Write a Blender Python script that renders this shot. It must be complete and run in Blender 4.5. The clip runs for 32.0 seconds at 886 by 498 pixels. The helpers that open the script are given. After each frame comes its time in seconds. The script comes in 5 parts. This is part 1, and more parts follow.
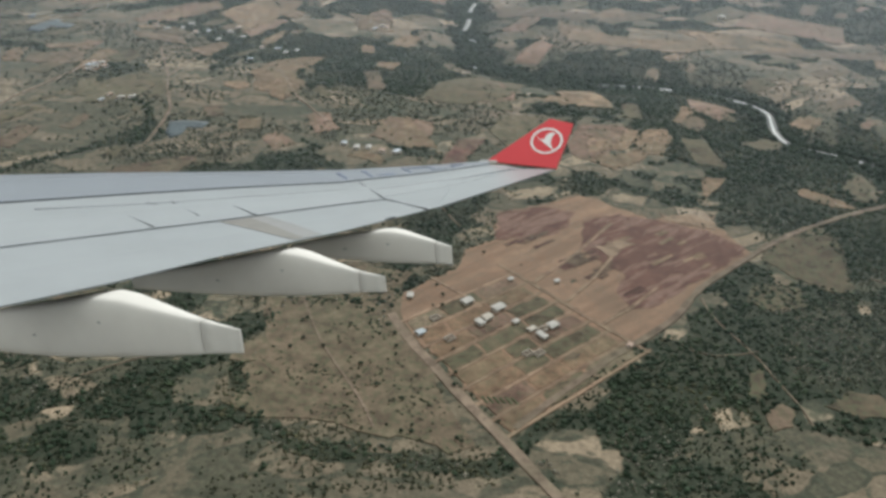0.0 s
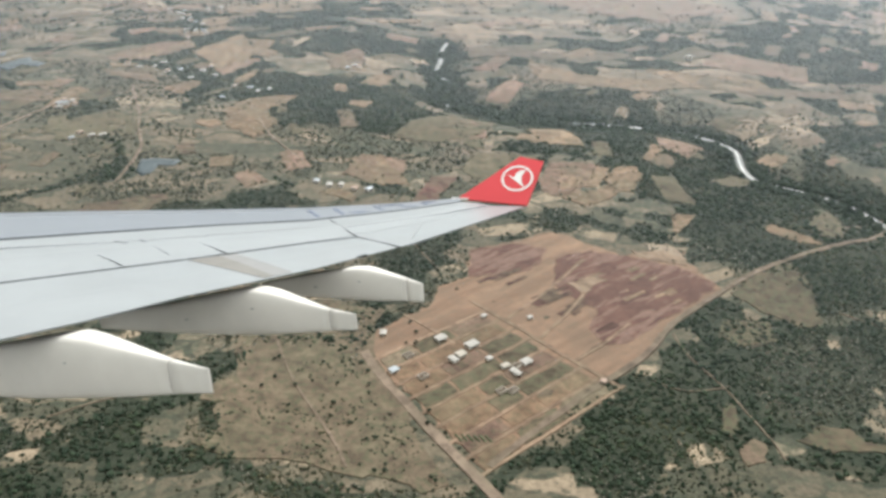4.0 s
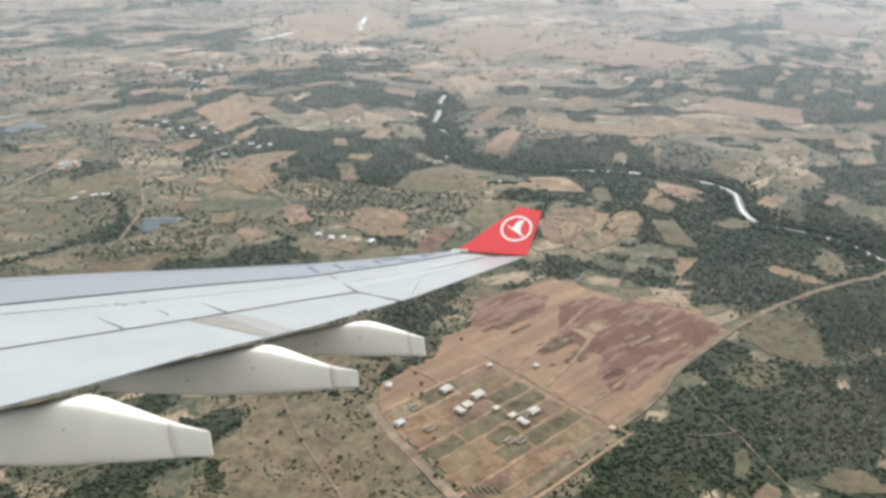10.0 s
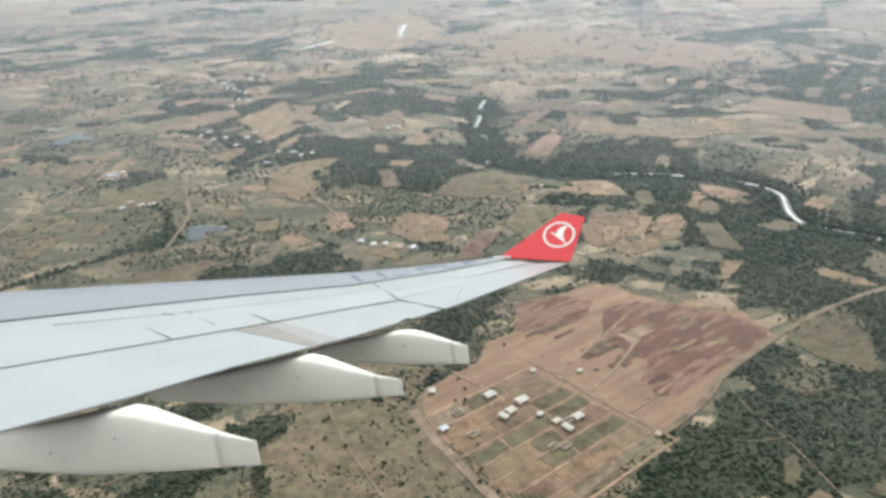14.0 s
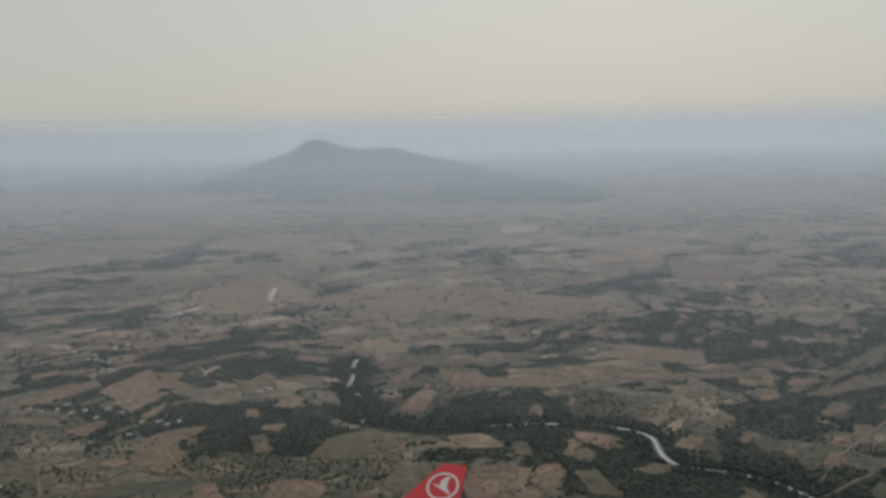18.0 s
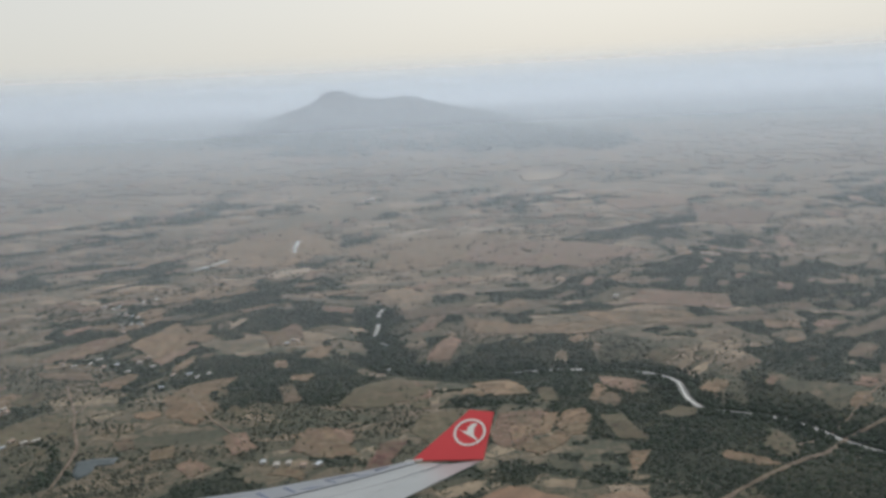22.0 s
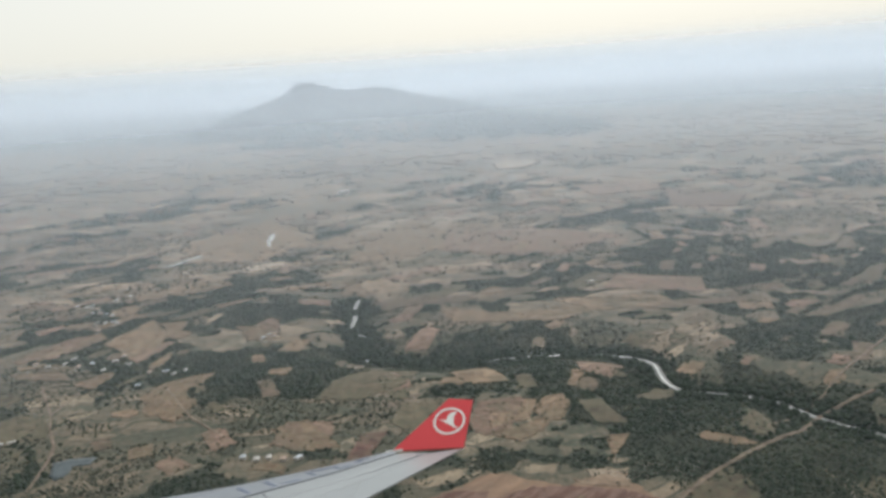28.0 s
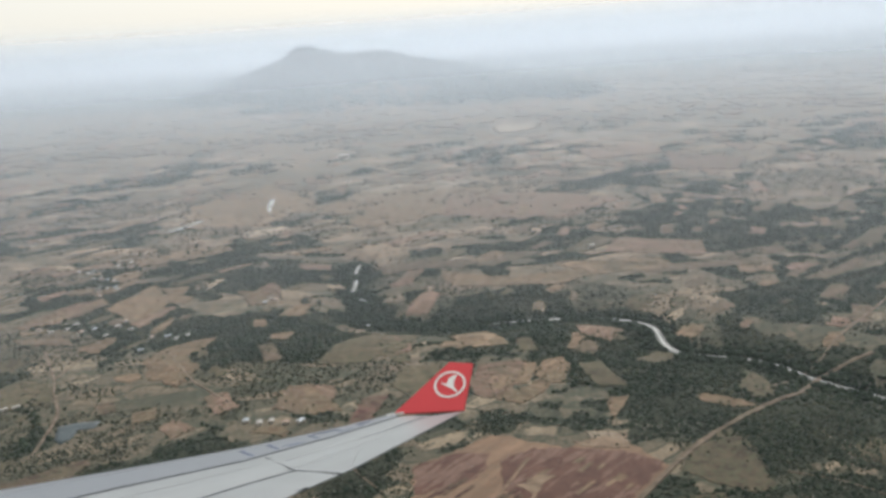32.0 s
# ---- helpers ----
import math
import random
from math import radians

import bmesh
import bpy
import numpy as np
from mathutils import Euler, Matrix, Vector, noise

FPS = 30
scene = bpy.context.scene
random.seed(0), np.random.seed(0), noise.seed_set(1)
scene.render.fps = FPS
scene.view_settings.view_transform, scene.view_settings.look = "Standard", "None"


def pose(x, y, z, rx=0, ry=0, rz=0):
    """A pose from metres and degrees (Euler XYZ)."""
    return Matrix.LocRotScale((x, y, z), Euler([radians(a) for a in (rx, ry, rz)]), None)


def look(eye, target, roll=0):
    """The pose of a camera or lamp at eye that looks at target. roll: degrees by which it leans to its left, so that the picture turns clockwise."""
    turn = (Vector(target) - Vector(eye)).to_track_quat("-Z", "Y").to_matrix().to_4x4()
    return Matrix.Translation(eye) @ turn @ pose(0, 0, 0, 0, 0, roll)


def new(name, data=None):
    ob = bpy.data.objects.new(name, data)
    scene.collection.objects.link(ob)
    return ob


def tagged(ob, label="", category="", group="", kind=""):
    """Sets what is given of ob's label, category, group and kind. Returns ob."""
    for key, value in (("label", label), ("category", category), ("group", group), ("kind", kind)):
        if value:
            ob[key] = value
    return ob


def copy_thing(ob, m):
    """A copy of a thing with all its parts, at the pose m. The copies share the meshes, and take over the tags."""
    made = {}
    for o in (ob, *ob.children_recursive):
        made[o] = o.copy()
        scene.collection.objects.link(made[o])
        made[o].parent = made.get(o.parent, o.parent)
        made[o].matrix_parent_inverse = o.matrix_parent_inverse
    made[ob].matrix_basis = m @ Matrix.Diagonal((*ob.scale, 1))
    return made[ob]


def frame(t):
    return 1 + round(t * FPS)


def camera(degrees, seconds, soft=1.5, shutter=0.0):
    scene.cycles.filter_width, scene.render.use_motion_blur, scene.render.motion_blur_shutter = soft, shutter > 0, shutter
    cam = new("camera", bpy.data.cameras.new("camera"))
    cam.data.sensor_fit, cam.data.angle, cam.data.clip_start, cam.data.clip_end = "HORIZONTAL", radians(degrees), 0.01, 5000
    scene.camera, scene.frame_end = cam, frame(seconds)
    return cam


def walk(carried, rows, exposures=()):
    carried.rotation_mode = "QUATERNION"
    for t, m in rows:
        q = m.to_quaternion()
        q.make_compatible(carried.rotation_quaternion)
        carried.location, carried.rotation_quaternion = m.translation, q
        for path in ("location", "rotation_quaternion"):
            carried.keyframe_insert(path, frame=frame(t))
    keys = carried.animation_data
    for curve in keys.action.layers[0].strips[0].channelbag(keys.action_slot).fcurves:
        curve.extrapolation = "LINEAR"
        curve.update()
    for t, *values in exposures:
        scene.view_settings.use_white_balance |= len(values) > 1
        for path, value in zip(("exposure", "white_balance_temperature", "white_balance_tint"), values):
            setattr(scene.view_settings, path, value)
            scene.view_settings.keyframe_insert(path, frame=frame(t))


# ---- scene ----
cam = camera(53.0, 32.0, soft=3.3)
PATH = [
    (0, (-120.989, 5.975, 192.682), (-120.782, 7.711, 191.711), 2.19),
    (0.5, (-120.984, 5.980, 192.682), (-120.778, 7.712, 191.703), 2.15),
    (1, (-120.973, 5.966, 192.686), (-120.773, 7.700, 191.710), 2.04),
    (1.5, (-120.972, 5.942, 192.673), (-120.777, 7.682, 191.708), 1.87),
    (2, (-120.979, 5.912, 192.662), (-120.772, 7.658, 191.710), 2.05),
    (2.5, (-121.005, 5.929, 192.644), (-120.766, 7.690, 191.726), 2.36),
    (3, (-120.995, 5.931, 192.658), (-120.703, 7.705, 191.781), 3.10),
    (3.5, (-120.986, 5.959, 192.679), (-120.708, 7.730, 191.793), 2.72),
    (4, (-120.957, 5.955, 192.698), (-120.688, 7.723, 191.803), 2.77),
    (4.5, (-120.961, 5.965, 192.698), (-120.707, 7.741, 191.813), 2.84),
    (6.5, (-120.914, 5.945, 192.708), (-120.628, 7.740, 191.873), 2.90),
    (7, (-120.915, 5.951, 192.716), (-120.629, 7.747, 191.884), 2.85),
    (7.5, (-120.919, 5.951, 192.730), (-120.633, 7.749, 191.903), 3.25),
    (8, (-120.924, 5.959, 192.734), (-120.639, 7.765, 191.922), 3.37),
    (8.5, (-120.921, 5.975, 192.729), (-120.650, 7.774, 191.900), 2.78),
    (9, (-120.897, 5.990, 192.736), (-120.637, 7.790, 191.905), 2.16),
    (9.5, (-120.890, 5.991, 192.745), (-120.626, 7.802, 191.938), 1.48),
    (10, (-120.887, 5.975, 192.758), (-120.621, 7.791, 191.965), 1.03),
    (10.5, (-120.897, 5.988, 192.769), (-120.636, 7.803, 191.972), 1.18),
    (11, (-120.900, 5.997, 192.773), (-120.646, 7.803, 191.952), 0.80),
    (11.5, (-120.904, 6.001, 192.780), (-120.660, 7.807, 191.955), 0.88),
    (12, (-120.899, 5.989, 192.786), (-120.658, 7.804, 191.981), 1.09),
    (12.5, (-120.898, 5.988, 192.796), (-120.672, 7.815, 192.014), 0.04),
    (13, (-120.896, 5.996, 192.809), (-120.697, 7.828, 192.032), -0.66),
    (13.5, (-120.899, 6.003, 192.812), (-120.714, 7.840, 192.043), -0.83),
    (15.5, (-120.881, 6.017, 192.759), (-120.730, 7.819, 191.905), -0.28),
    (16, (-120.864, 6.023, 192.770), (-120.693, 7.831, 191.932), 0.10),
    (16.5, (-120.898, 6.037, 192.715), (-120.555, 7.899, 192.072), 2.38),
    (17, (-120.945, 6.028, 192.670), (-120.479, 7.915, 192.195), 0.30),
    (17.5, (-121.003, 6.016, 192.611), (-120.504, 7.937, 192.365), -1.23),
    (18, (-121.004, 6.002, 192.619), (-120.522, 7.929, 192.387), -1.27),
    (18.5, (-121.000, 6.015, 192.614), (-120.536, 7.943, 192.357), -1.07),
    (19, (-120.997, 6.029, 192.610), (-120.536, 7.954, 192.323), -1.69),
    (19.5, (-120.991, 6.039, 192.605), (-120.539, 7.956, 192.260), -2.34),
    (20, (-120.995, 6.027, 192.609), (-120.558, 7.944, 192.238), -2.32),
    (20.5, (-120.996, 6.029, 192.611), (-120.571, 7.944, 192.221), -3.20),
    (21, (-120.997, 6.026, 192.612), (-120.573, 7.943, 192.232), -3.26),
    (21.5, (-120.986, 6.043, 192.606), (-120.563, 7.965, 192.247), -3.08),
    (22, (-120.988, 6.044, 192.607), (-120.563, 7.968, 192.263), -2.78),
    (22.5, (-120.990, 6.045, 192.606), (-120.556, 7.969, 192.277), -2.70),
    (23, (-120.996, 6.041, 192.607), (-120.561, 7.968, 192.292), -2.46),
    (23.5, (-120.997, 6.046, 192.607), (-120.572, 7.975, 192.294), -2.06),
    (24, (-120.992, 6.056, 192.605), (-120.538, 7.969, 192.239), -3.01),
    (24.5, (-120.992, 6.056, 192.606), (-120.515, 7.963, 192.237), -4.03),
    (25, (-120.987, 6.051, 192.604), (-120.508, 7.958, 192.239), -3.59),
    (25.5, (-120.986, 6.057, 192.605), (-120.507, 7.963, 192.234), -4.04),
    (26, (-120.988, 6.064, 192.603), (-120.514, 7.970, 192.225), -3.95),
    (26.5, (-120.989, 6.074, 192.601), (-120.514, 7.982, 192.234), -3.59),
    (28.5, (-120.982, 6.062, 192.593), (-120.505, 7.968, 192.221), -3.97),
    (29, (-120.982, 6.066, 192.594), (-120.497, 7.968, 192.208), -3.81),
    (29.5, (-120.978, 6.060, 192.601), (-120.479, 7.957, 192.210), -4.08),
    (30, (-120.980, 6.058, 192.600), (-120.487, 7.954, 192.199), -3.93),
    (30.5, (-120.980, 6.041, 192.604), (-120.493, 7.935, 192.184), -3.51),
    (31, (-120.980, 6.037, 192.603), (-120.503, 7.931, 192.175), -3.20),
    (31.5, (-120.979, 6.031, 192.607), (-120.509, 7.924, 192.165), -3.53),
    (32, (-120.979, 6.034, 192.607), (-120.513, 7.926, 192.159), -4.15),
]
EXPOSURES = [(0.0, 0.75, 5900, 6), (1.0, 1.05, 5900, 6), (2.0, 1.3, 5930, 7), (4.0, 1.35, 6020, 8), (7.0, 1.4, 6070, 10), (12.0, 1.4, 5970, 8), (16.0, 1.4, 5920, 6), (17.0, 0.75, 6080, 9), (17.5, -0.25, 6060, 9), (19.0, 0.03, 5960, 9), (20.0, 0.35, 5960, 9), (21.0, 0.53, 6010, 10), (22.0, 0.27, 5960, 10), (23.0, 0.31, 5960, 9), (24.0, 0.49, 5960, 9), (25.0, 0.55, 6010, 9), (26.0, 0.58, 6010, 9), (29.0, 0.59, 5960, 8), (31.0, 0.65, 6010, 9), (32.0, 0.67, 6060, 10)]
walk(cam, [(t, look(eye, target, roll)) for t, eye, target, roll in PATH], EXPOSURES)

# ---- sky and sun: a hazy, nearly overcast afternoon ----
SUN_TURN, SUN_RISE = 25, 38
world = bpy.data.worlds.new("sky")
scene.world = world
world.use_nodes = True
wt = world.node_tree
sky = wt.nodes.new("ShaderNodeTexSky")
sky.sky_type, sky.sun_disc = "NISHITA", False
sky.sun_elevation, sky.sun_rotation = radians(SUN_RISE), radians(SUN_TURN)
sky.dust_density, sky.air_density = 4.0, 1.0
cloud = wt.nodes.new("ShaderNodeMix")
cloud.data_type = "RGBA"
cloud.inputs[0].default_value = 0.78
cloud.inputs[7].default_value = (10.6, 10.1, 8.8, 1)
wt.links.new(sky.outputs[0], cloud.inputs[6])
wt.links.new(cloud.outputs[2], wt.nodes["Background"].inputs[0])
wt.nodes["Background"].inputs[1].default_value = 0.063

sun = new("sun", bpy.data.lights.new("sun", "SUN"))
sun.data.energy, sun.data.angle, sun.data.color = 2.25, radians(16), (1.0, 0.96, 0.89)
turn, rise = radians(SUN_TURN), radians(SUN_RISE)
sun.matrix_world = look((0, 0, 0), (-math.sin(turn) * math.cos(rise), -math.cos(turn) * math.cos(rise), -math.sin(rise)))


# ---- materials ----
def material(name, rough=0.9, metal=0.0):
    m = bpy.data.materials.new(name)
    m.use_nodes = True
    b = m.node_tree.nodes["Principled BSDF"]
    b.inputs["Roughness"].default_value, b.inputs["Metallic"].default_value = rough, metal
    b.inputs["Specular IOR Level"].default_value = 0.15
    return m, m.node_tree, b


def node(tree, kind, **values):
    n = tree.nodes.new(kind)
    for key, value in values.items():
        n.inputs[key.replace("_", " ")].default_value = value
    return n


def places(tree, stretch=(1, 1, 1), spin=0.0):
    """World places, stretched and turned."""
    geo = tree.nodes.new("ShaderNodeNewGeometry")
    where = geo.outputs["Position"]
    for slot, value in (("Rotation", (0, 0, spin)), ("Scale", stretch)):
        mp = tree.nodes.new("ShaderNodeMapping")
        mp.inputs[slot].default_value = value
        tree.links.new(where, mp.inputs["Vector"])
        where = mp.outputs[0]
    return where


def noise_of(tree, where, scale, detail=4.0, rough=0.55):
    n = node(tree, "ShaderNodeTexNoise", Scale=scale, Detail=detail, Roughness=rough)
    tree.links.new(where, n.inputs["Vector"])
    return n.outputs[0]


def ramp(tree, value, stops):
    r = tree.nodes.new("ShaderNodeValToRGB")
    while len(r.color_ramp.elements) < len(stops):
        r.color_ramp.elements.new(0.5)
    for e, (at, colour) in zip(r.color_ramp.elements, stops):
        e.position = at
        e.color = (*colour, 1) if len(colour) == 3 else colour
    tree.links.new(value, r.inputs[0])
    return r.outputs[0]


def mix(tree, fac, a, b, how="MIX"):
    m = tree.nodes.new("ShaderNodeMix")
    m.data_type, m.blend_type = "RGBA", how
    for value, slot in ((fac, 0), (a, 6), (b, 7)):
        if isinstance(value, (int, float)):
            m.inputs[slot].default_value = value
        elif isinstance(value, tuple):
            m.inputs[slot].default_value = (*value, 1)
        else:
            tree.links.new(value, m.inputs[slot])
    return m.outputs[2]


def bump(tree, b, height, distance, strength=0.6):
    n = node(tree, "ShaderNodeBump", Strength=strength, Distance=distance)
    tree.links.new(height, n.inputs["Height"])
    tree.links.new(n.outputs[0], b.inputs["Normal"])


def grey(v):
    return (v, v, v)


GREEN_DARK, GREEN = (0.014, 0.023, 0.013), (0.026, 0.038, 0.021)


def math_node(tree, how, a, b=0.0):
    n = tree.nodes.new("ShaderNodeMath")
    n.operation = how
    for slot, value in enumerate((a, b)):
        if isinstance(value, (int, float)):
            n.inputs[slot].default_value = value
        else:
            tree.links.new(value, n.inputs[slot])
    return n.outputs[0]


def terraces(tree, spin, size, stretch, sway):
    """Crooked little fields: a tone for each and how far a place lies from its border."""
    p = places(tree, stretch, spin)
    n = node(tree, "ShaderNodeTexNoise", Scale=0.022, Detail=4.0)
    tree.links.new(places(tree), n.inputs["Vector"])
    wob = tree.nodes.new("ShaderNodeVectorMath")
    wob.operation = "MULTIPLY_ADD"
    tree.links.new(n.outputs["Color"], wob.inputs[0])
    wob.inputs[1].default_value = (sway, sway, 0)
    tree.links.new(p, wob.inputs[2])
    out = []
    for feature in ("F1", "DISTANCE_TO_EDGE"):
        v = node(tree, "ShaderNodeTexVoronoi", Scale=1.0 / size)
        v.voronoi_dimensions, v.feature = "2D", feature
        tree.links.new(wob.outputs[0], v.inputs["Vector"])
        out.append(v)
    split = tree.nodes.new("ShaderNodeSeparateColor")
    tree.links.new(out[0].outputs["Color"], split.inputs[0])
    return split.outputs[0], split.outputs[1], out[1].outputs["Distance"]


def ground_material():
    m, tr, b = material("ground_farmland_and_scrub", 0.95)
    p = places(tr, (1, 1, 0.2))
    flow = places(tr, (0.6, 1.5, 0.2), 0.4)
    tones = [(0.0, (0.056, 0.056, 0.038)), (0.3, (0.082, 0.074, 0.051)), (0.55, (0.117, 0.096, 0.067)), (0.8, (0.170, 0.134, 0.093)), (1.0, (0.262, 0.208, 0.146))]
    layers = []
    for spin, size, stretch, sway in ((0.35, 17, (0.42, 1.25, 0), 26), (-0.5, 12, (0.5, 1.3, 0), 20)):
        tone, other, edge = terraces(tr, spin, size, stretch, sway)
        c = ramp(tr, tone, tones)
        c = mix(tr, ramp(tr, other, [(0.74, grey(0)), (0.78, grey(0.75))]), c, (0.098, 0.084, 0.058))
        hedge = math_node(tr, "MULTIPLY", ramp(tr, edge, [(0.05, grey(0.9)), (0.085, grey(0))]), ramp(tr, noise_of(tr, p, 0.12, 4), [(0.38, grey(0)), (0.48, grey(1))]))
        layers.append(mix(tr, hedge, c, (0.040, 0.044, 0.030)))
    which = ramp(tr, noise_of(tr, p, 0.009, 3), [(0.47, grey(0)), (0.50, grey(1))])
    c = mix(tr, which, layers[0], layers[1])
    # unworked land: brown grass and bare earth in soft drifts
    wild = ramp(tr, noise_of(tr, flow, 0.03, 9, 0.66), [(0.3, (0.047, 0.048, 0.034)), (0.43, (0.073, 0.066, 0.048)), (0.53, (0.108, 0.088, 0.065)), (0.63, (0.157, 0.121, 0.09)), (0.75, (0.222, 0.172, 0.126))])
    c = mix(tr, ramp(tr, noise_of(tr, p, 0.014, 6, 0.6), [(0.54, grey(0.0)), (0.65, grey(0.7))]), c, wild)
    # the dry plateau beyond the river
    dry = ramp(tr, noise_of(tr, flow, 0.025, 8, 0.66), [(0.33, (0.06, 0.058, 0.043)), (0.44, (0.13, 0.10, 0.074)), (0.53, (0.205, 0.148, 0.105)), (0.68, (0.33, 0.245, 0.175))])
    xyz = tr.nodes.new("ShaderNodeSeparateXYZ")
    tr.links.new(p, xyz.inputs[0])
    lie = math_node(tr, "ADD", math_node(tr, "MULTIPLY", xyz.outputs[0], 0.35), xyz.outputs[1])
    lie = math_node(tr, "ADD", lie, math_node(tr, "MULTIPLY", noise_of(tr, p, 0.006, 5, 0.6), 700.0))
    plateau = tr.nodes.new("ShaderNodeMapRange")
    for slot, value in zip(("From Min", "From Max", "To Min", "To Max"), (900, 1150, 0.0, 0.75)):
        plateau.inputs[slot].default_value = value
    tr.links.new(lie, plateau.inputs[0])
    c = mix(tr, plateau.outputs[0], c, dry)
    # thickets on open land, in drifts along the slopes
    thick = ramp(tr, noise_of(tr, flow, 0.021, 10, 0.64), [(0.51, grey(0)), (0.56, grey(0.85))])
    c = mix(tr, math_node(tr, "MULTIPLY", thick, ramp(tr, noise_of(tr, p, 0.2, 6, 0.66), [(0.4, grey(1)), (0.56, grey(0.35))])), c, (0.046, 0.054, 0.036))
    drift = ramp(tr, noise_of(tr, flow, 0.0052, 8, 0.6), [(0.50, grey(0)), (0.57, grey(0.45))])
    c = mix(tr, drift, c, (0.070, 0.065, 0.046))
    # woods: the cover that the trees stand on
    wood = tr.nodes.new("ShaderNodeAttribute")
    wood.attribute_name = "wood"
    cover = math_node(tr, "ADD", wood.outputs["Fac"], math_node(tr, "MULTIPLY", noise_of(tr, p, 0.09, 7, 0.62), 1.1))
    c = mix(tr, ramp(tr, math_node(tr, "SUBTRACT", cover, 0.5), [(0.5, grey(0)), (0.6, grey(0.9))]), c, (0.024, 0.031, 0.020))
    high = tr.nodes.new("ShaderNodeMapRange")
    for slot, value in zip(("From Min", "From Max", "To Min", "To Max"), (6.4, 9.5, 0.0, 0.92)):
        high.inputs[slot].default_value = value
    tr.links.new(xyz.outputs[2], high.inputs[0])
    c = mix(tr, high.outputs[0], c, (0.035, 0.043, 0.034))
    bushes = ramp(tr, noise_of(tr, p, 0.22, 6, 0.62), [(0.55, grey(0)), (0.60, grey(0.7))])
    c = mix(tr, bushes, c, (0.040, 0.045, 0.031))
    fine = ramp(tr, noise_of(tr, p, 0.55, 6, 0.65), [(0.35, grey(0.75)), (0.65, grey(1.25))])
    c = mix(tr, 1.0, c, fine, "MULTIPLY")
    tr.links.new(c, b.inputs["Base Color"])
    bump(tr, b, noise_of(tr, p, 0.4, 6), 0.8)
    return m


def soil_material(name, light, dark, furrow=0.0, spin=0.0, weeds=0.4):
    m, tr, b = material(name, 0.95)
    p = places(tr)
    c = mix(tr, ramp(tr, noise_of(tr, p, 0.09, 6, 0.6), [(0.35, grey(0)), (0.65, grey(1))]), dark, light)
    row = places(tr, (0.05, 1.0, 0.1), spin)
    lines = ramp(tr, noise_of(tr, row, 0.5, 3), [(0.35, grey(1 - furrow)), (0.62, grey(1))])
    c = mix(tr, 1.0, c, lines, "MULTIPLY")
    info = tr.nodes.new("ShaderNodeObjectInfo")
    tone = ramp(tr, info.outputs["Random"], [(0, grey(0.78)), (1, grey(1.18))])
    c = mix(tr, 1.0, c, tone, "MULTIPLY")
    blots = ramp(tr, noise_of(tr, p, 0.05, 7, 0.7), [(0.47, grey(0)), (0.58, grey(0.75))])
    c = mix(tr, blots, c, tuple(0.45 * v + 0.55 * w for v, w in zip(dark, (0.085, 0.079, 0.05))))
    mott = ramp(tr, noise_of(tr, p, 0.2, 7, 0.65), [(0.36, grey(0.6)), (0.5, grey(1.0)), (0.64, grey(1.3))])
    c = mix(tr, 1.0, c, mott, "MULTIPLY")
    tufts = ramp(tr, noise_of(tr, p, 0.38, 6, 0.62), [(0.52, grey(0)), (0.56, grey(1))])
    c = mix(tr, mix(tr, 1.0, tufts, grey(weeds), "MULTIPLY"), c, (0.07, 0.072, 0.042))
    tr.links.new(c, b.inputs["Base Color"])
    bump(tr, b, noise_of(tr, p, 1.2, 5), 0.3)
    return m


def leaf_material(name, dark, light):
    m, tr, b = material(name, 0.85)
    geo = tr.nodes.new("ShaderNodeNewGeometry")
    c = ramp(tr, geo.outputs["Random Per Island"], [(0, dark), (0.8, light), (1, tuple(v * 1.3 for v in light))])
    p = places(tr)
    c = mix(tr, 1.0, c, ramp(tr, noise_of(tr, p, 1.6, 4, 0.7), [(0.3, grey(0.7)), (0.7, grey(1.3))]), "MULTIPLY")
    c = mix(tr, 1.0, c, ramp(tr, noise_of(tr, p, 0.045, 5, 0.65), [(0.35, (0.72, 0.82, 0.82)), (0.55, (1.0, 1.03, 1.0)), (0.7, (1.45, 1.3, 1.15))]), "MULTIPLY")
    tr.links.new(c, b.inputs["Base Color"])
    bump(tr, b, noise_of(tr, p, 2.5, 3), 0.5, 0.8)
    return m


def plain_material(name, colour, rough=0.6, metal=0.0, wear=0.2, scale=1.0):
    m, tr, b = material(name, rough, metal)
    p = places(tr)
    tone = ramp(tr, noise_of(tr, p, scale, 5, 0.6), [(0.3, grey(1 - wear)), (0.7, grey(1 + wear * 0.3))])
    tr.links.new(mix(tr, 1.0, colour, tone, "MULTIPLY"), b.inputs["Base Color"])
    return m


